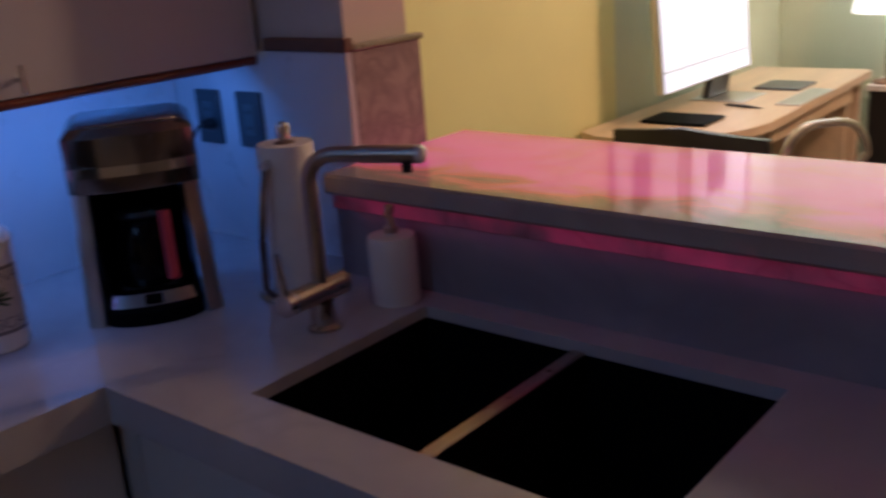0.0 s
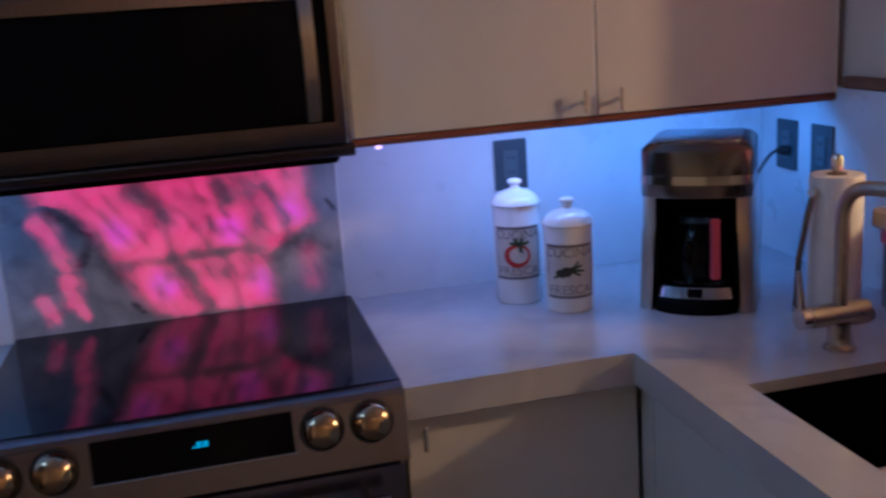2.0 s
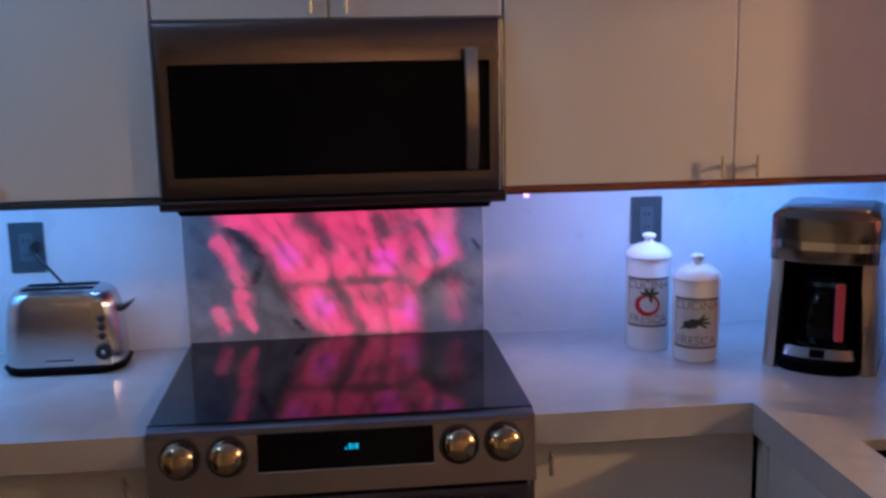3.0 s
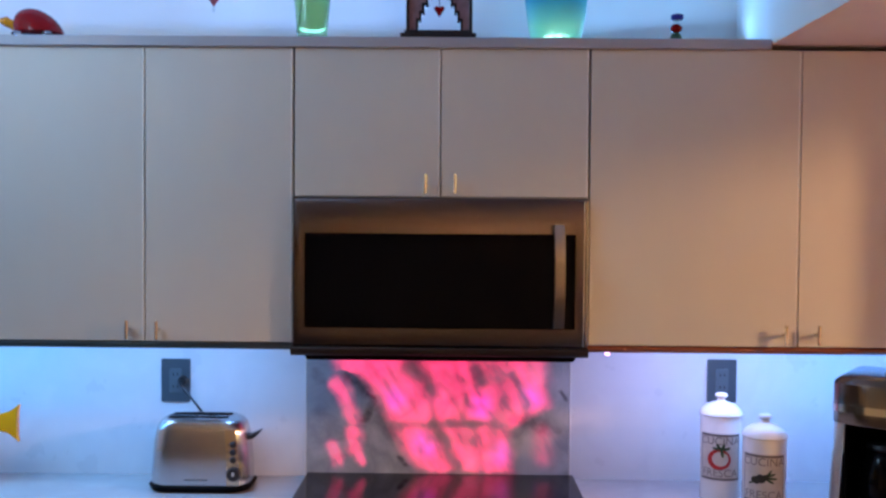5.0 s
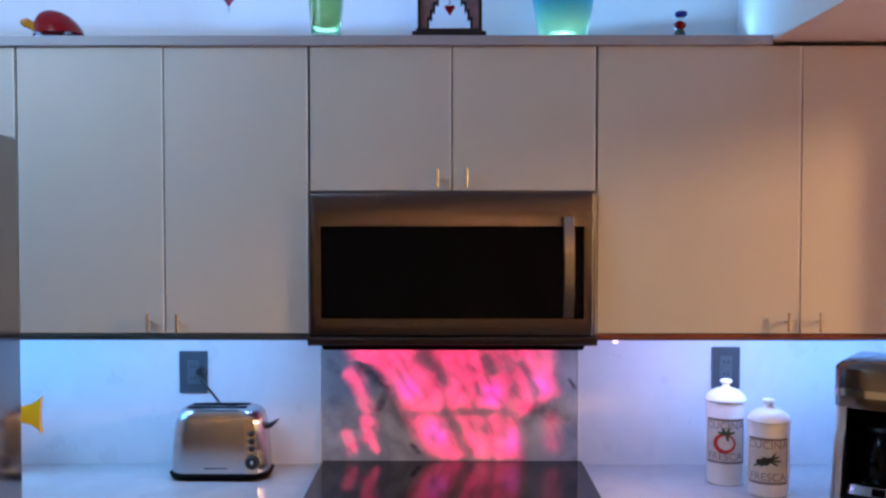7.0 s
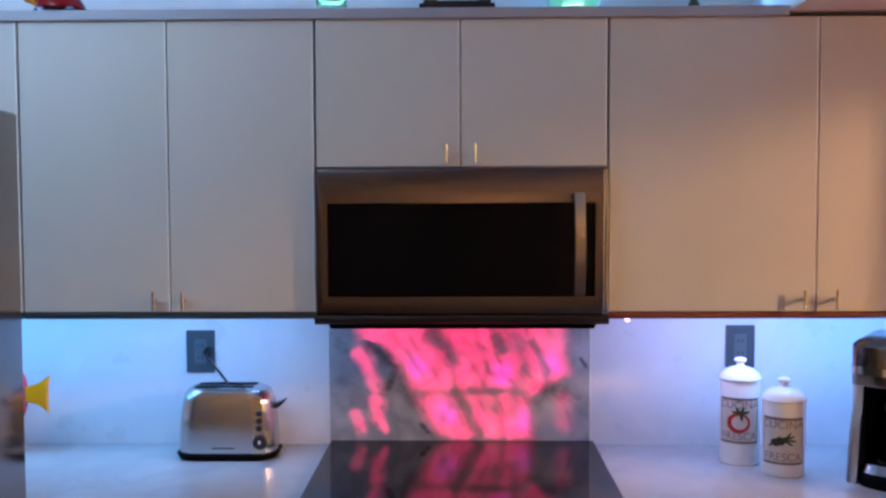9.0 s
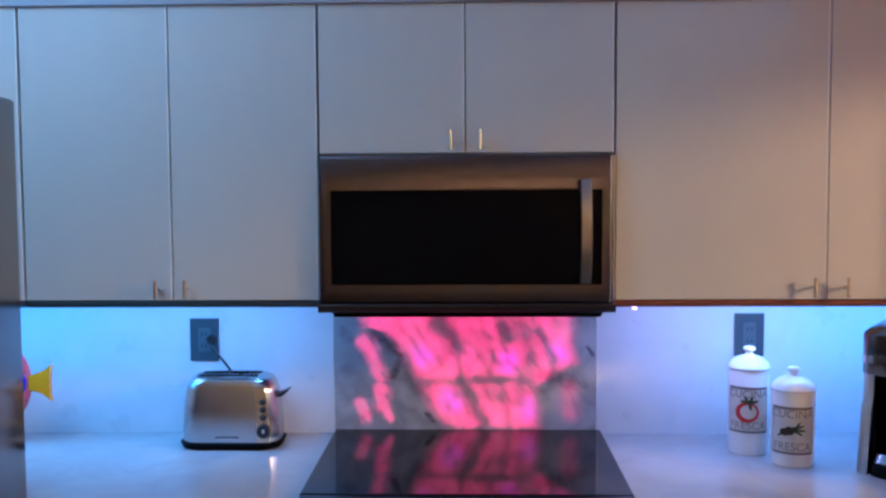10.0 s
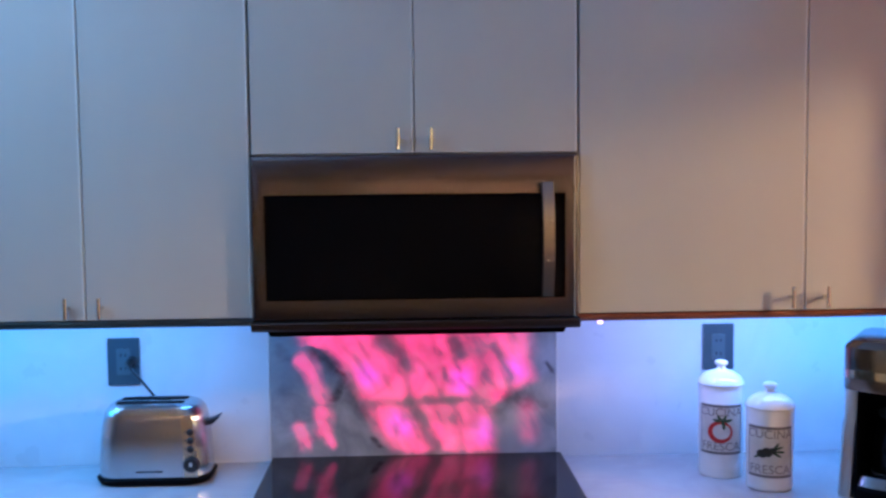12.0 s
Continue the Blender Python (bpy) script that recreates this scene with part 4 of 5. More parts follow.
def coffee_maker():
    o = local("coffee_maker", pose(1.084, -0.4645, 0.914, 0, 0, -34) @ Matrix.Diagonal((1.0, 1.0, 1.03, 1.0)), "steel and black drip coffee maker with its carafe", "coffee maker")
    W, E = 0.117, 0.034

    def front(x, w=W, e=E):
        return e * (1 - math.sqrt(max(0.0, 1 - (x / w) ** 2)))

    def sec(w, y0, y1, z, e=E, n=18):
        """A level outline with a rounded front."""
        pts = [(-w * math.cos(math.pi * k / n), y0 + e * (1 - math.sin(math.pi * k / n)), z) for k in range(n + 1)]
        return pts + [(w, y1, z), (-w, y1, z)]

    part("head", loft([sec(W - 0.001, 0.001, 0.236, 0.246), sec(W, 0.0, 0.24, 0.249), sec(W, 0.0, 0.24, 0.343), sec(W - 0.003, 0.003, 0.238, 0.349), sec(W - 0.014, 0.009, 0.232, 0.358), sec(W - 0.018, 0.013, 0.230, 0.3595)]), "coffee", o, "curved steel brew head")
    part("band", loft([sec(W + 0.0015, -0.002, 0.06, z) for z in (0.274, 0.293)]), "band", o, "mirror-bright trim band")
    part("lid", loft([sec(W - 0.026, 0.020, 0.226, 0.3592), sec(W - 0.026, 0.020, 0.226, 0.362), sec(W - 0.029, 0.024, 0.223, 0.3635)]), "panelmetal", o, "brushed steel lid")
    for s in (-1, 1):
        rings = []
        for z, t in ((0.0, 0.009), (0.05, 0.007), (0.12, 0.004), (0.165, 0.002), (0.18, -0.001), (0.2455, -0.002)):
            line = [(s * (W - 0.030 + 0.030 * k / 6), front(W - 0.030 + 0.030 * k / 6)) for k in range(7)]
            rings.append([(x + s * t, y - t, z) for x, y in line] + [(s * (W + t), 0.236, z), (s * (W - 0.030 + t), 0.236, z)])
        part("side_column", loft(rings), "column", o, "brushed steel side column")
        x0, x1 = sorted((s * (W - 0.036), s * (W - 0.0305)))
        part("liner", box(x0, x1, 0.022, 0.20, 0.033, 0.2455), "matt", o, "black cavity side")
    part("back", box(-W + 0.037, W - 0.037, 0.17, 0.234, 0.034, 0.2455, 0.002), "matt", o)
    part("base", loft([sec(W - 0.0275, -0.026, 0.236, 0.0, 0.045), sec(W - 0.0275, -0.026, 0.236, 0.026, 0.045), sec(W - 0.032, -0.020, 0.236, 0.033, 0.045)]), "matt", o, "black base")
    p = part("control_panel", loft([sec(0.080, -0.015, 0.03, 0.0335, 0.022), sec(0.076, 0.000, 0.034, 0.054, 0.018)]), "panelmetal", o, "silver control panel")
    part("screen", loft([[(-0.016, -0.017, 0.040), (0.016, -0.017, 0.040), (0.016, 0.012, 0.040), (-0.016, 0.012, 0.040)], [(-0.016, -0.006, 0.052), (0.016, -0.006, 0.052), (0.016, 0.016, 0.052), (-0.016, 0.016, 0.052)]]), "blackglass", p)
    part("hotplate", lathe([(0.066, 0.0), (0.066, 0.003), (0.060, 0.004)], (0.0, 0.100, 0.0335), 40), "matt", o)
    c = part("carafe", lathe([(0.050, 0.0), (0.060, 0.006), (0.065, 0.03), (0.065, 0.07), (0.058, 0.11), (0.047, 0.132), (0.050, 0.140), (0.048, 0.141)], (0.0, 0.095, 0.038), 44), "carafe", o, "dark glass carafe")
    part("carafe_lid", lathe([(0.047, 0.0), (0.050, 0.006), (0.046, 0.014), (0.02, 0.017)], (0.0, 0.095, 0.1795), 40), "black", c)
    part("collar", lathe([(0.0615, 0.0), (0.0635, 0.001), (0.0655, 0.006), (0.0630, 0.007)], (0.0, 0.095, 0.047), 44), "alu", c, "bright metal ring")
    # the grip stands out from the jug, turned a little aside
    dx, dy = math.sin(radians(27)), -math.cos(radians(27))

    def at(r, z, side):
        return (r * dx - side * dy, 0.088 + r * dy + side * dx, z)

    def bar(r0, r1, z0, z1, t=0.006, flare=0.0):
        return [[at(r0, z, -t - f), at(r1, z, -t - f), at(r1, z, t), at(r0, z, t)] for z, f in ((z0, flare), (z1, 0.0))]

    bm = loft(bar(0.060, 0.0798, 0.076, 0.090, 0.005))
    loft(bar(0.044, 0.0798, 0.186, 0.200, 0.005), bm)
    loft(bar(0.080, 0.0835, 0.074, 0.202), bm)
    part("carafe_handle", bm, "chrome", c, "satin metal carafe handle")
    # metal grip, painted red in place of mirroring the lit slab
    part("carafe_grip", loft(bar(0.0837, 0.100, 0.074, 0.202, 0.008)), "redlit", c, "grip coloured red for the slab's reflection")
    return o


coffee_maker()


def outlet(at, side, label, plug=None):
    """A dark wall plate with two sockets; side 'n' faces the room from the range wall, 'e' from the short wall."""
    m = pose(*at) if side == "n" else pose(*at, 0, 0, -90)
    o = local("wall_outlet", m, label, "outlet", "wall outlets")
    part("plate", prism(rounded(0.084, 0.126, 0.0025), -0.007, -0.0005, bevel=0.0015), "plate", o)
    s = part("insert", prism(rounded(0.036, 0.070, 0.004), -0.0095, -0.0072, bevel=0.0008), "insert", o)
    for z in (-0.018, 0.018):
        for x in (-0.006, 0.006):
            part("slit", box(x - 0.001, x + 0.001, -0.0105, -0.0098, z - 0.004, z + 0.004), "matt", s)
    return o


outlet((-0.778, -0.004, 1.194), "n", "dark grey double outlet above the toaster")
outlet((0.821, -0.004, 1.208), "n", "dark grey double outlet behind the jars")
outlet((1.526, -0.128, 1.204), "e", "dark grey double outlet beside the coffee maker")
outlet((1.526, -0.275, 1.204), "e", "dark grey double outlet behind the paper towels")


def cord(name, plug, to, pts, label):
    o = thing("power_cord", plug, label, "cord")
    bm = tube([plug, Vector(plug) + Vector(to) * 0.6, Vector(plug) + Vector(to)], [0.014, 0.013, 0.006], 14)
    part("plug", bm, "black", o)
    a = Vector(plug) + Vector(to)
    pts = [a] + [Vector(p) for p in pts]
    line = []
    for i in range(len(pts) - 1):
        p0, p1, p2, p3 = pts[max(i - 1, 0)], pts[i], pts[i + 1], pts[min(i + 2, len(pts) - 1)]
        for k in range(8):
            t = k / 8
            line.append(0.5 * ((2 * p1) + (p2 - p0) * t + (2 * p0 - 5 * p1 + 4 * p2 - p3) * t * t + (3 * p1 - p0 - 3 * p2 + p3) * t ** 3))
    line.append(pts[-1])
    part("cable", tube(line, 0.0035, 8), "black", o)


cord("power_cord", (-0.754, -0.0145, 1.196), (0.0, -0.026, -0.004), [(-0.745, -0.046, 1.176), (-0.705, -0.044, 1.125), (-0.672, -0.022, 1.06), (-0.68, -0.014, 0.95), (-0.70, -0.020, 0.9185)], "black power cord of the toaster plugged into the outlet")
cord("power_cord", (1.5155, -0.140, 1.19), (-0.035, -0.006, 0.004), [(1.43, -0.19, 1.188), (1.36, -0.245, 1.150), (1.315, -0.270, 1.09), (1.305, -0.272, 1.0), (1.31, -0.265, 0.9185)], "black power cord of the coffee maker plugged into the outlet")


def towel_holder():
    c = (1.335, -0.595, 0.914)
    o = thing("paper_towel_holder", c, "metal paper towel stand with a side arm", "towel holder")
    part("base", lathe([(0.082, 0.0), (0.083, 0.004), (0.078, 0.012), (0.02, 0.014)], c, 44), "bronze", o)
    part("pole", lathe([(0.007, 0.014), (0.007, 0.305), (0.0125, 0.308), (0.0130, 0.330), (0.010, 0.338), (0.003, 0.341)], c, 20), "chrome", o)
    x, y = c[0] - 0.092, c[1] - 0.012
    part("arm", tube([(x + 0.014, y, 0.926), (x - 0.006, y, 0.95), (x + 0.000, y, 1.05), (x + 0.016, y, 1.135), (x + 0.030, y + 0.002, 1.180)], 0.0065, 12), "coffee", o, "dark metal side arm")
    part("arm_tip", tube([(x + 0.022, y - 0.004, 1.183), (x + 0.042, y + 0.006, 1.186)], 0.0085, 14), "chrome", o)
    prof = [(0.021, 0.016), (0.052, 0.016), (0.0535, 0.02), (0.0535, 0.296), (0.052, 0.300), (0.021, 0.300), (0.020, 0.298)]
    roll = thing("paper_towel_roll", (c[0], c[1], 0.929), "full roll of white paper towels on its stand", "paper towels")
    part("paper", lathe(prof, c, 44), "paper", roll)
    part("core", lathe([(0.0195, 0.2985), (0.0195, 0.3015), (0.0085, 0.3015), (0.0085, 0.2985)], c, 24), "core", roll, "brown cardboard core")


towel_holder()


def faucet():
    x, y, z = 1.217, -0.781, 0.914
    o = thing("kitchen_faucet", (x, y, z), "brushed nickel sink faucet with a swivel spout", "faucet")
    part("base", lathe([(0.030, 0.0), (0.030, 0.006), (0.022, 0.012), (0.021, 0.052)], (x, y, z), 32), "bronze", o)
    part("valve", tube([(x - 0.070, y, z + 0.071), (x - 0.068, y, z + 0.071), (x + 0.056, y, z + 0.071), (x + 0.058, y, z + 0.071)], [0.019, 0.0215, 0.0215, 0.019], 32), "bronze", o, "horizontal mixer body")
    part("lever", tube([(x - 0.080, y, z + 0.071), (x - 0.085, y, z + 0.11), (x - 0.090, y, z + 0.165)], [0.010, 0.007, 0.005], 14), "chrome", o)
    part("lever_cap", tube([(x - 0.0885, y, z + 0.071), (x - 0.0705, y, z + 0.071)], 0.0215, 28), "chrome", o)
    tip = Vector((1.294, -0.979, 1.232))
    top = Vector((x, y, tip.z))
    d = (tip - top).normalized()
    pts = [Vector((x, y, z + 0.085)), Vector((x, y, 1.10))] + bend((x, y, 1.17), top, top + d * 0.062, 10) + [top + d * 0.10]
    part("riser", tube(pts, 0.0135, 20), "bronze", o, "bent riser pipe")
    part("spray_head", tube([top + d * 0.101, top + d * 0.102, tip - d * 0.012], [0.0135, 0.0155, 0.0155], 22), "bronze", o)
    part("end_cap", tube([tip - d * 0.0115, tip - d * 0.004, tip, tip + d * 0.003, tip + d * 0.005], [0.0160, 0.0160, 0.0145, 0.0105, 0.004], 26), "ceramic", o, "white rounded spray head cap")
    part("nozzle", lathe([(0.009, -0.030), (0.010, -0.0155)], (tip.x - d.x * 0.03, tip.y - d.y * 0.03, tip.z), 18), "black", o)


faucet()


def soap():
    c = (1.388, -0.802, 0.914)
    o = thing("soap_dispenser", c, "white ceramic soap dispenser with a dark pump", "soap dispenser")
    part("bottle", lathe([(0.045, 0.0), (0.047, 0.004), (0.047, 0.122), (0.044, 0.130), (0.014, 0.134)], c, 40), "ceramic", o)
    part("pump", lathe([(0.012, 0.1345), (0.013, 0.145), (0.008, 0.150), (0.006, 0.170), (0.009, 0.172), (0.009, 0.186), (0.004, 0.188)], c, 20), "bronze", o)
    part("spout", tube([(c[0], c[1], 1.096), (c[0] - 0.03, c[1] - 0.02, 1.096), (c[0] - 0.036, c[1] - 0.024, 1.090)], [0.005, 0.004, 0.0035], 10), "bronze", o)


soap()


def fish():
    c = (-1.318, -0.160, 0.914)
    o = thing("glass_fish", c, "pink and blue glass fish with a yellow tail, standing", "ornament")
    part("foot", lathe([(0.032, 0.0), (0.034, 0.004), (0.030, 0.04), (0.024, 0.066)], c, 32), "clear", o, "clear glass foot")
    zc = 1.096

    def disc(rx, rz, t, x, z, turn=0.0):
        bm = bmesh.new()
        bmesh.ops.create_uvsphere(bm, u_segments=32, v_segments=16, radius=1.0)
        bmesh.ops.scale(bm, vec=(rx, t, rz), verts=bm.verts)
        bmesh.ops.rotate(bm, verts=bm.verts, cent=(0, 0, 0), matrix=Matrix.Rotation(turn, 3, "Y"))
        bmesh.ops.translate(bm, vec=(x, c[1], z), verts=bm.verts)
        return bm

    body = part("body", disc(0.088, 0.116, 0.022, c[0], zc), "pinkglass", o, "speckled pink glass rim")
    part("flank", disc(0.070, 0.070, 0.029, c[0] + 0.012, zc), "blueglass", body, "cobalt blue middle")
    part("eye", disc(0.012, 0.012, 0.006, c[0] - 0.045, zc + 0.03), "clear", body)
    part("tail", prism([(c[0] + 0.080, zc - 0.022), (c[0] + 0.118, zc - 0.026), (c[0] + 0.146, zc - 0.056), (c[0] + 0.138, zc - 0.004), (c[0] + 0.148, zc + 0.054), (c[0] + 0.118, zc + 0.028), (c[0] + 0.080, zc + 0.020)], c[1] - 0.009, c[1] + 0.009, bevel=0.003), "amber", o, "yellow glass tail")
    part("fin", prism([(c[0] - 0.03, zc + 0.105), (c[0] + 0.04, zc + 0.100), (c[0] + 0.02, zc + 0.135), (c[0] - 0.02, zc + 0.138)], c[1] - 0.007, c[1] + 0.007, bevel=0.002), "pinkglass", o)


fish()

# ---- ornaments on the display ledge ----
LZ = 2.140


def turtle():
    c = (-1.064, -0.270, LZ)
    o = thing("glass_turtle", c, "red glass turtle with a yellow head", "ornament")
    rings = []
    for k in range(9):
        a = math.pi / 2 * k / 8
        r, z = math.cos(a) * 0.063 + 0.0004, 0.014 + 0.066 * math.sin(a)
        rings.append((max(r, 0.002), z))
    bm = lathe([(0.052, 0.009)] + rings, c, 36)
    for v in bm.verts:
        h = v.co.z - LZ - 0.014
        v.co.x -= max(h, 0) * 0.35
    part("shell", bm, "redglass", o, "domed dark red shell")
    part("head", tube([(c[0] - 0.060, c[1], LZ + 0.026), (c[0] - 0.075, c[1], LZ + 0.038), (c[0] - 0.092, c[1] - 0.005, LZ + 0.046), (c[0] - 0.104, c[1] - 0.008, LZ + 0.048)], [0.010, 0.012, 0.014, 0.006], 16), "amber", o, "amber glass head")
    for sx, sy in ((-0.04, -0.05), (0.04, -0.05), (-0.04, 0.05), (0.04, 0.05)):
        part("foot", lathe([(0.014, 0.0), (0.014, 0.006), (0.008, 0.012)], (c[0] + sx, c[1] + sy, LZ), 16), "clear", o)


turtle()
solo("light_strip", box(0.645, 0.715, -0.305, -0.293, LZ, LZ + 0.006, 0.002), "striplight", (0.68, -0.3, LZ), "short glowing light strip lying on the ledge", "light strip")


def green_vase():
    c = (-0.34, -0.288, LZ)
    o = thing("glass_vase", c, "tall pale green glass vase with a spiral thread", "vase")
    out = [(0.034, 0.001), (0.040, 0.004), (0.041, 0.03), (0.046, 0.09), (0.050, 0.15), (0.055, 0.22)]
    part("vessel", lathe(out + [(0.052, 0.22), (0.046, 0.15), (0.042, 0.09), (0.036, 0.03), (0.030, 0.012)], c, 40), "greenglass", o)
    part("thread", tube([(c[0] - 0.036 + 0.012 * math.sin(k * 0.12), c[1] - 0.030 - 0.012 * k / 30, LZ + 0.012 + 0.2 * k / 30) for k in range(31)], 0.0024, 8), "greenthread", o, "dark green glass thread")


green_vase()


def pyramid():
    c = (-0.007, -0.292, LZ)
    o = thing("stepped_sculpture", c, "dark stepped arch sculpture with a hanging red heart", "sculpture")
    part("plinth", box(c[0] - 0.100, c[0] + 0.096, c[1] - 0.04, c[1] + 0.04, LZ, LZ + 0.012, 0.002), "darkmetal", o)
    part("plinth", box(c[0] - 0.090, c[0] + 0.086, c[1] - 0.032, c[1] + 0.032, LZ + 0.0125, LZ + 0.020, 0.001), "darkmetal", o)
    z = LZ + 0.0205
    for s in (-1, 1):
        part("post", box(*sorted((c[0] + s * 0.086, c[0] + s * 0.078)), c[1] - 0.02, c[1] + 0.02, z, z + 0.20, 0.001), "darkmetal", o)
        part("panel", prism([(c[0] + s * x, z + h) for x, h in ((0.0775, 0), (0.058, 0), (0.058, 0.030), (0.050, 0.030), (0.050, 0.050), (0.042, 0.050), (0.042, 0.070), (0.032, 0.070), (0.032, 0.090), (0.022, 0.090), (0.022, 0.110), (0.0775, 0.110))], c[1] - 0.010, c[1] + 0.010), "mauve", o, "mauve stepped panel")
        pts = [(0.058, 0), (0.058, 0.030), (0.050, 0.030), (0.050, 0.050), (0.042, 0.050), (0.042, 0.070), (0.032, 0.070), (0.032, 0.090), (0.022, 0.090), (0.022, 0.108)]
        for (x0, h0), (x1, h1) in zip(pts, pts[1:]):
            part("step_edge", box(min(c[0] + s * x0, c[0] + s * x1) - 0.003, max(c[0] + s * x0, c[0] + s * x1) + 0.003, c[1] - 0.014, c[1] + 0.014, z + min(h0, h1) - (0.0 if h0 == 0 else 0.003), z + max(h0, h1) + 0.003), "darkmetal", o)
    part("lintel", box(c[0] - 0.0775, c[0] + 0.0775, c[1] - 0.014, c[1] + 0.014, z + 0.112, z + 0.20, 0.001), "mauve", o)
    part("cord", tube([(c[0], c[1], z + 0.111), (c[0], c[1], z + 0.066)], 0.0012, 8), "darkmetal", o)
    part("heart", prism([(c[0], z + 0.038), (c[0] + 0.015, z + 0.062), (c[0] + 0.008, z + 0.068), (c[0], z + 0.063), (c[0] - 0.008, z + 0.068), (c[0] - 0.015, z + 0.062)], c[1] - 0.004, c[1] + 0.004, bevel=0.001), "redglass", o, "red glass heart")


pyramid()


def teal_vase():
    c = (0.3, -0.262, LZ)
    o = thing("glass_vase", c, "frosted teal glass vase with an added glow disc inside", "vase")
    prof = lambda a, b, n=8: [(0.062 + 0.026 * (k / n) ** 0.6, 0.17 * k / n) for k in range(n + 1) if a <= k <= b]
    side = prof(0, 8)
    part("vessel", lathe([(0.05, 0.001)] + [(r, z + 0.004) for r, z in side] + [(r - 0.004, z + 0.004) for r, z in side[::-1]] + [(0.05, 0.006)], c, 40), "shaded", o, "mint glass turning turquoise upwards")
    # added glowing disc, stands in for strip light reaching the vase's foot
    part("vase_glow_disc", lathe([(0.030, 0.007), (0.030, 0.014), (0.024, 0.016)], c, 28), "puck", o, "unseen disc added to make the vase glow")


def shaded_glass():
    """Frosted glass, mint at the foot and turquoise above."""
    m = glass("shaded_glass", (1, 1, 1), 0.45, 0.6)
    nt = m.node_tree
    tc, sp, r = nt.nodes.new("ShaderNodeTexCoord"), nt.nodes.new("ShaderNodeSeparateXYZ"), nt.nodes.new("ShaderNodeValToRGB")
    mr = nt.nodes.new("ShaderNodeMapRange")
    mr.inputs["From Min"].default_value, mr.inputs["From Max"].default_value = 0.0, 0.17
    nt.links.new(tc.outputs["Object"], sp.inputs[0])
    nt.links.new(sp.outputs[2], mr.inputs[0])
    nt.links.new(mr.outputs[0], r.inputs[0])
    e = r.color_ramp.elements
    e[0].position, e[0].color = 0.20, (0.55, 0.98, 0.78, 1)
    e[1].position, e[1].color = 0.62, (0.07, 0.66, 0.82, 1)
    nt.links.new(r.outputs[0], nt.nodes["Principled BSDF"].inputs["Base Color"])
    return m


M["shaded"] = shaded_glass()
M["puck"] = glow("vase_glow_disc", (0.82, 1.0, 0.93), 14.0)
teal_vase()

o = thing("glass_figurine", (0.605, -0.312, LZ), "tiny glass figurine in blue and red", "ornament")
part("base", lathe([(0.014, 0.0), (0.016, 0.004), (0.012, 0.014), (0.008, 0.018)], (0.605, -0.312, LZ), 20), "leaf", o)
part("middle", lathe([(0.008, 0.0185), (0.015, 0.024), (0.017, 0.032), (0.008, 0.040)], (0.605, -0.312, LZ), 20), "redglass", o, "red glass middle")
part("neck", lathe([(0.006, 0.0405), (0.006, 0.050)], (0.605, -0.312, LZ), 16), "clear", o)
part("cap", lathe([(0.013, 0.0505), (0.017, 0.054), (0.016, 0.064), (0.010, 0.067)], (0.608, -0.312, LZ), 20), "blueglass", o, "cobalt blue cap")
solo("card", box(0.645, 0.712, -0.330, -0.275, LZ, LZ + 0.003), "ceramic", (0.68, -0.3, LZ), "small white card lying on the ledge", "card")
o = thing("hanging_crystal", (-0.621, -0.2, 2.24), "pink glass drop hanging on a thread", "ornament")
part("drop", lathe([(0.002, 0.0), (0.006, 0.006), (0.016, 0.020), (0.018, 0.030), (0.010, 0.042), (0.003, 0.048)], (-0.621, -0.2, 2.245), 24), "pinkglass", o)
part("thread", tube([(-0.621, -0.2, 2.2935), (-0.621, -0.2, 2.5995)], 0.0008, 6), "clear", o)
part("tip", lathe([(0.001, -0.018), (0.004, -0.006), (0.002, 0.0)], (-0.621, -0.2, 2.2445), 12), "clear", o)

o = thing("hanging_crystal", (-0.872, -0.2, 2.262), "small clear glass drop hanging on a thread", "ornament")
part("drop", lathe([(0.001, 0.0), (0.004, 0.006), (0.008, 0.022), (0.007, 0.034), (0.002, 0.044)], (-0.872, -0.2, 2.262), 18), "clear", o)
part("thread", tube([(-0.872, -0.2, 2.3065), (-0.872, -0.2, 2.5995)], 0.0008, 6), "clear", o)

# ---- living room ----
o = thing("desk", (4.5, -0.25, 0), "light birch desk against the yellow wall", "desk")
bm = bmesh.new()
outline = [(3.57, 0.13), (3.50, 0.02)] + [tuple(p)[:2] for p in bend((3.50, -0.06, 0), (3.60, -0.50, 0), (4.02, -0.515, 0), 10)] + [(5.42, -0.48), (5.45, -0.45), (5.45, 0.13)]
low, top = [[bm.verts.new((x, y, z)) for x, y in outline] for z in (0.712, 0.750)]
bm.faces.new(low[::-1])
bm.faces.new(top)
for k in range(len(low)):
    bm.faces.new((low[k], low[(k + 1) % len(low)], top[(k + 1) % len(top)], top[k]))
part("tabletop", bm, "wood", o)
for x, y in ((3.72, -0.22), (3.72, 0.07)):
    part("leg", box(x - 0.035, x + 0.035, y - 0.035, y + 0.035, 0.0, 0.7115, 0.004), "wood", o)
part("side_panel", box(5.16, 5.20, -0.44, 0.10, 0.0, 0.7115, 0.003), "wood", o)
part("side_panel", box(5.36, 5.40, -0.44, 0.10, 0.0, 0.7115, 0.003), "wood", o)
part("apron", box(4.10, 5.159, -0.47, -0.45, 0.63, 0.7115, 0.002), "wood", o)

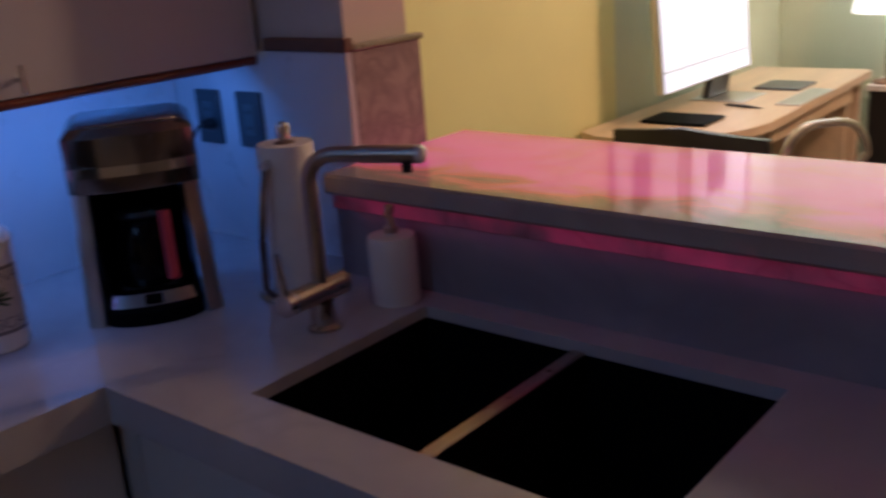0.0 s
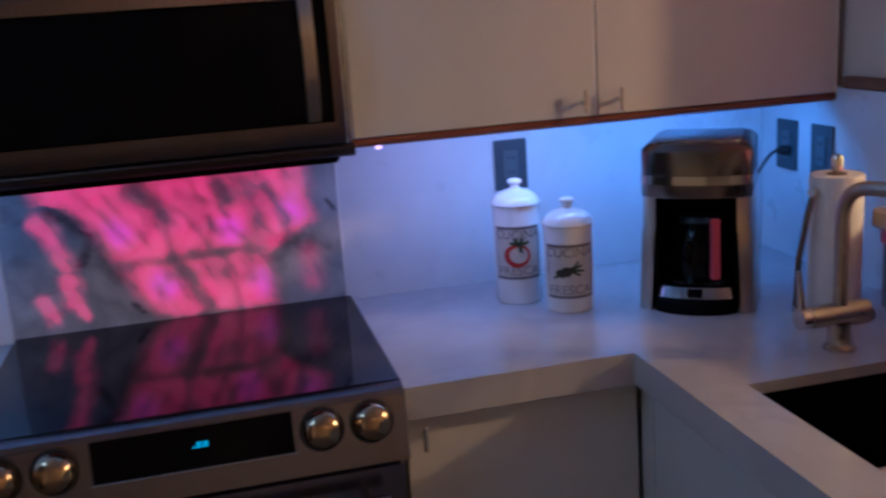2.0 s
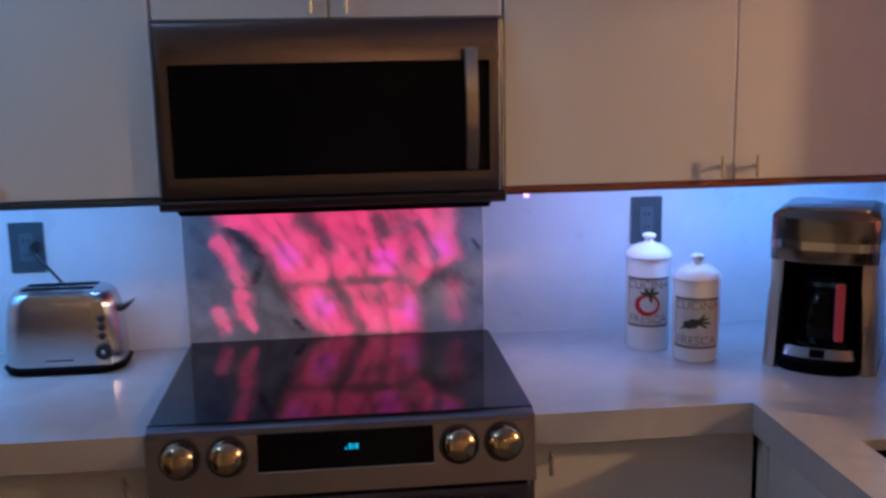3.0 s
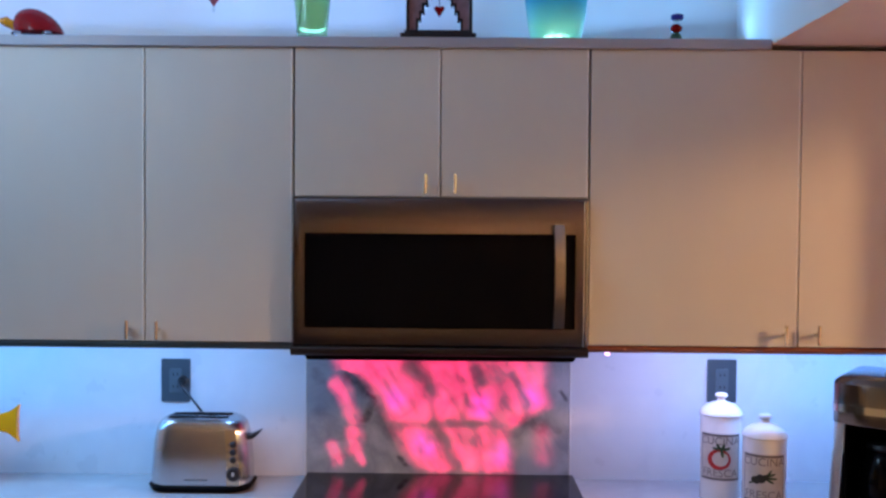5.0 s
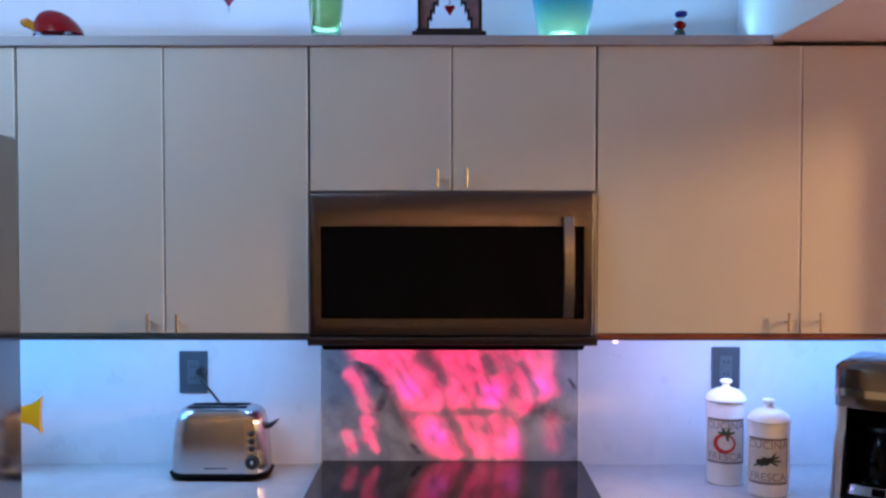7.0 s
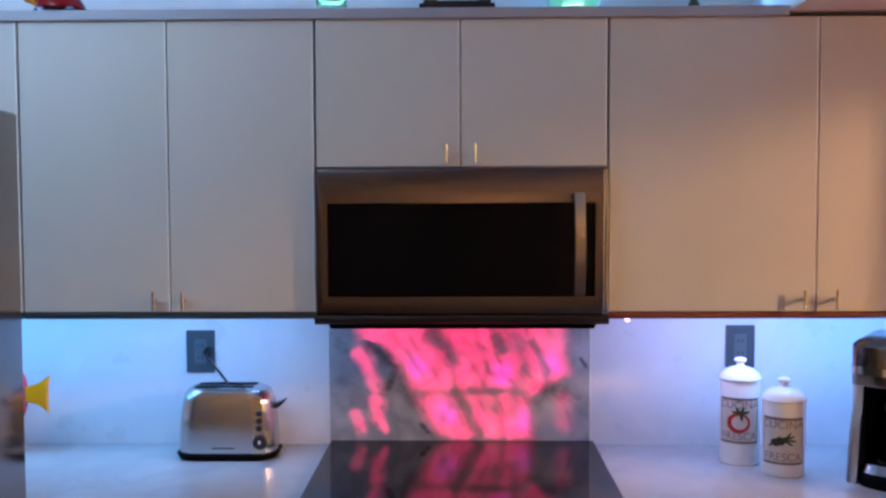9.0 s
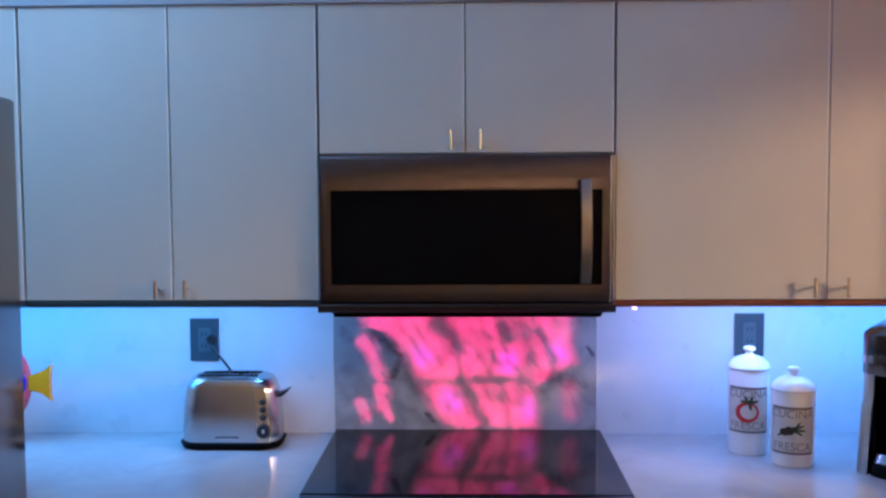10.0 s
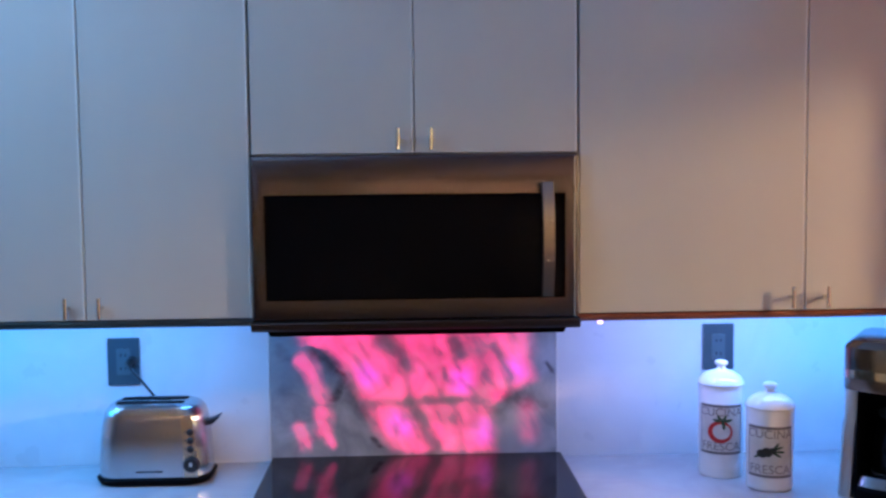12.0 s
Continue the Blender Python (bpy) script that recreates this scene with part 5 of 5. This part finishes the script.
o = thing("computer", (4.24, -0.1, 0.75), "large all-in-one computer with a bright white screen", "computer")
tilt = Matrix.Rotation(radians(-4), 3, "X")
# the chin's brightness comes from giving it the screen's glow
for nm, args, mt, lb in (("casing", (3.785, 4.685, -0.138, -0.105, 0.872, 1.48, 0.006), "alu", "silver casing"), ("screen", (3.803, 4.667, -0.1395, -0.1385, 0.964, 1.46), "screen", "glowing white screen"), ("chin", (3.803, 4.667, -0.1400, -0.1384, 0.878, 0.958), "screen", "band below the screen made to glow")):
    bm = box(*args)
    bmesh.ops.rotate(bm, verts=bm.verts, cent=(4.24, -0.14, 0.86), matrix=tilt)
    part(nm, bm, mt, o, lb)
part("stand", prism([(-0.06, 0.757), (-0.02, 0.757), (-0.085, 1.02), (-0.098, 1.02)], 4.40, 4.60, axis="x"), "black", o)
part("foot", box(4.36, 4.62, -0.24, 0.02, 0.750, 0.7565, 0.002), "alu", o)

solo("graphics_tablet", box(3.80, 4.01, -0.31, -0.02, 0.7505, 0.764, 0.004), "matt", (3.90, -0.17, 0.7505), "black graphics tablet lying on the desk", "tablet")
solo("pen", tube([(4.27, -0.20, 0.758), (4.25, -0.30, 0.758), (4.235, -0.375, 0.756)], [0.006, 0.007, 0.002], 12), "black", (4.25, -0.3, 0.7505), "black pen lying on the desk", "pen")
solo("notebook", box(4.72, 4.95, -0.36, -0.14, 0.7505, 0.762, 0.003), "insert", (4.8, -0.25, 0.7505), "grey notebook lying on the desk", "notebook")
o = thing("keyboard", (4.35, -0.36, 0.7505), "slim silver keyboard before the computer", "keyboard")
part("case", box(4.35, 4.78, -0.50, -0.39, 0.7505, 0.758, 0.002), "alu", o)

o = thing("office_chair", (3.1, -0.75, 0), "black office chair with curved chrome arms", "chair")
rows = []
for k in range(13):
    y = -0.88 + 0.54 * k / 12
    bow = 0.05 * (1 - ((y + 0.61) / 0.27) ** 2)
    rows.append((3.02 - bow, y))
bm = bmesh.new()
vs = [[bm.verts.new((x + dx, y, z)) for dx, z in ((0, 0.52), (0, 0.925 - 0.03 * abs(k - 6) / 6), (0.03, 0.925 - 0.03 * abs(k - 6) / 6), (0.03, 0.52))] for k, (x, y) in enumerate(rows)]
for a, b in zip(vs, vs[1:]):
    for i in range(4):
        bm.faces.new((a[i], a[(i + 1) % 4], b[(i + 1) % 4], b[i]))
bm.faces.new(vs[0][::-1])
bm.faces.new(vs[-1])
part("backrest", bm, "black", o)
part("seat", box(3.06, 3.52, -0.86, -0.36, 0.44, 0.50, 0.02), "black", o)
for y in (-0.92,):
    s = -1 if y < -0.6 else 1
    part("arm", tube([(3.03, y, 0.55), (3.02, y, 0.75)] + bend((3.02, y, 0.80), (3.02, y + s * 0.02, 0.935), (3.14, y + s * 0.06, 0.93), 8) + bend((3.22, y + s * 0.10, 0.925), (3.36, y + s * 0.14, 0.91), (3.38, y + s * 0.15, 0.80), 8) + [(3.36, y, 0.52)], 0.014, 12), "chrome", o, "curved chrome arm")
part("column", tube([(3.29, -0.61, 0.08), (3.29, -0.61, 0.44)], 0.025, 16), "chrome", o)
for k in range(5):
    a = 2 * math.pi * k / 5
    p = part("foot", tube([(3.29, -0.61, 0.09), (3.29 + 0.28 * math.cos(a), -0.61 + 0.28 * math.sin(a), 0.07)], [0.02, 0.013], 10), "chrome", o)
    part("castor", lathe([(0.02, 0.0), (0.026, 0.01), (0.026, 0.045), (0.015, 0.055)], (3.29 + 0.28 * math.cos(a), -0.61 + 0.28 * math.sin(a), 0.0), 14), "black", p)

o = thing("console", (5.62, -0.9, 0), "low dark console with a white top by the wall", "console")
part("body", box(5.47, 5.79, -1.45, -0.46, 0.02, 0.635, 0.004), "black", o)
part("top", box(5.45, 5.795, -1.47, -0.445, 0.6355, 0.668, 0.004), "white", o)
o = thing("table_lamp", (5.545, -0.53, 0.668), "table lamp with a bright white shade", "lamp")
part("foot", lathe([(0.08, 0.0), (0.08, 0.012), (0.02, 0.02)], (5.545, -0.53, 0.6685), 30), "dkwood", o)
part("stem", lathe([(0.016, 0.02), (0.02, 0.15), (0.014, 0.38)], (5.545, -0.53, 0.6685), 20), "dkwood", o)
part("shade", lathe([(0.195, 0.365), (0.150, 0.62), (0.147, 0.62), (0.191, 0.367)], (5.545, -0.53, 0.6685), 36), "fabric", o, "glowing white shade")
# disc added above the kitchen fill, not a known lamp
o = thing("unseen_ceiling_lamp", (-1.35, -1.30, 2.6), "plain ceiling disc added at the unseen kitchen fill light", "lamp")
part("mount", lathe([(0.24, -0.012), (0.24, -0.0005)], (-1.35, -1.30, 2.6), 36), "white", o)


# body for the assumed warm source behind the camera; its form is made up
o = thing("assumed_wall_lamp", (0.55, -4.90, 1.7), "unseen wall lamp with a cloth shade, assumed from its reflection", "lamp")
part("bracket", tube([(0.55, -4.9995, 1.68), (0.55, -4.93, 1.68), (0.55, -4.80, 1.70), (0.55, -4.80, 1.78)], 0.010, 12), "bronze", o)
part("shade", lathe([(0.11, 1.77), (0.085, 2.03), (0.083, 2.03), (0.108, 1.772)], (0.55, -4.80, 0.0), 32), "fabric", o, "cloth shade")


def print_frame(x0, x1, z0, z1, tone, inner, label):
    """A framed print hung on the living room wall."""
    o = thing("framed_print", ((x0 + x1) / 2, 0.14, z0), label, "picture", "prints above the desk")
    bm = box(x0, x1, 0.125, 0.149, z0, z0 + 0.025)
    box(x0, x1, 0.125, 0.149, z1 - 0.025, z1, 0, bm)
    box(x0, x0 + 0.025, 0.125, 0.149, z0 + 0.025, z1 - 0.025, 0, bm)
    box(x1 - 0.025, x1, 0.125, 0.149, z0 + 0.025, z1 - 0.025, 0, bm)
    part("frame", bm, "warmwhite", o)
    m = part("mat_board", box(x0 + 0.0255, x1 - 0.0255, 0.140, 0.148, z0 + 0.0255, z1 - 0.0255), "white", o)
    part("print", box(inner[0], inner[1], 0.1385, 0.1395, inner[2], inner[3]), tone, m)


print_frame(3.83, 4.52, 1.48, 2.12, "dkwood", (4.02, 4.20, 1.72, 2.0), "white framed print with a brown rectangle on the wall")
print_frame(4.60, 5.36, 1.60, 2.32, "mauve", (4.82, 5.05, 1.86, 2.1), "white framed print with a mauve rectangle on the wall")
o = thing("unseen_ceiling_lamp", (4.0, -1.90, 2.6), "round ceiling lamp glowing warm", "lamp")
part("mount", lathe([(0.08, -0.03), (0.08, -0.0005)], (4.0, -1.90, 2.6), 30), "bronze", o)
part("stem", tube([(4.0, -1.90, 2.5695), (4.0, -1.90, 2.52)], 0.008, 10), "bronze", o)


# ---- floor tiles ----
tile = bmesh.new()
box(-0.297, 0.297, -0.297, 0.297, -0.006, 0.004, 0.002, tile, 1)
first = None
for i in range(5):
    for j in range(8):
        x, y = -1.5 + i * 0.6, -4.7 + j * 0.6
        if first is None:
            first = part("tile", tile, "floor", floor)
            t_ob = first
        else:
            t_ob = new("tile", first.data)
            t_ob.parent = floor
        t_ob.location = (x, y, 0)
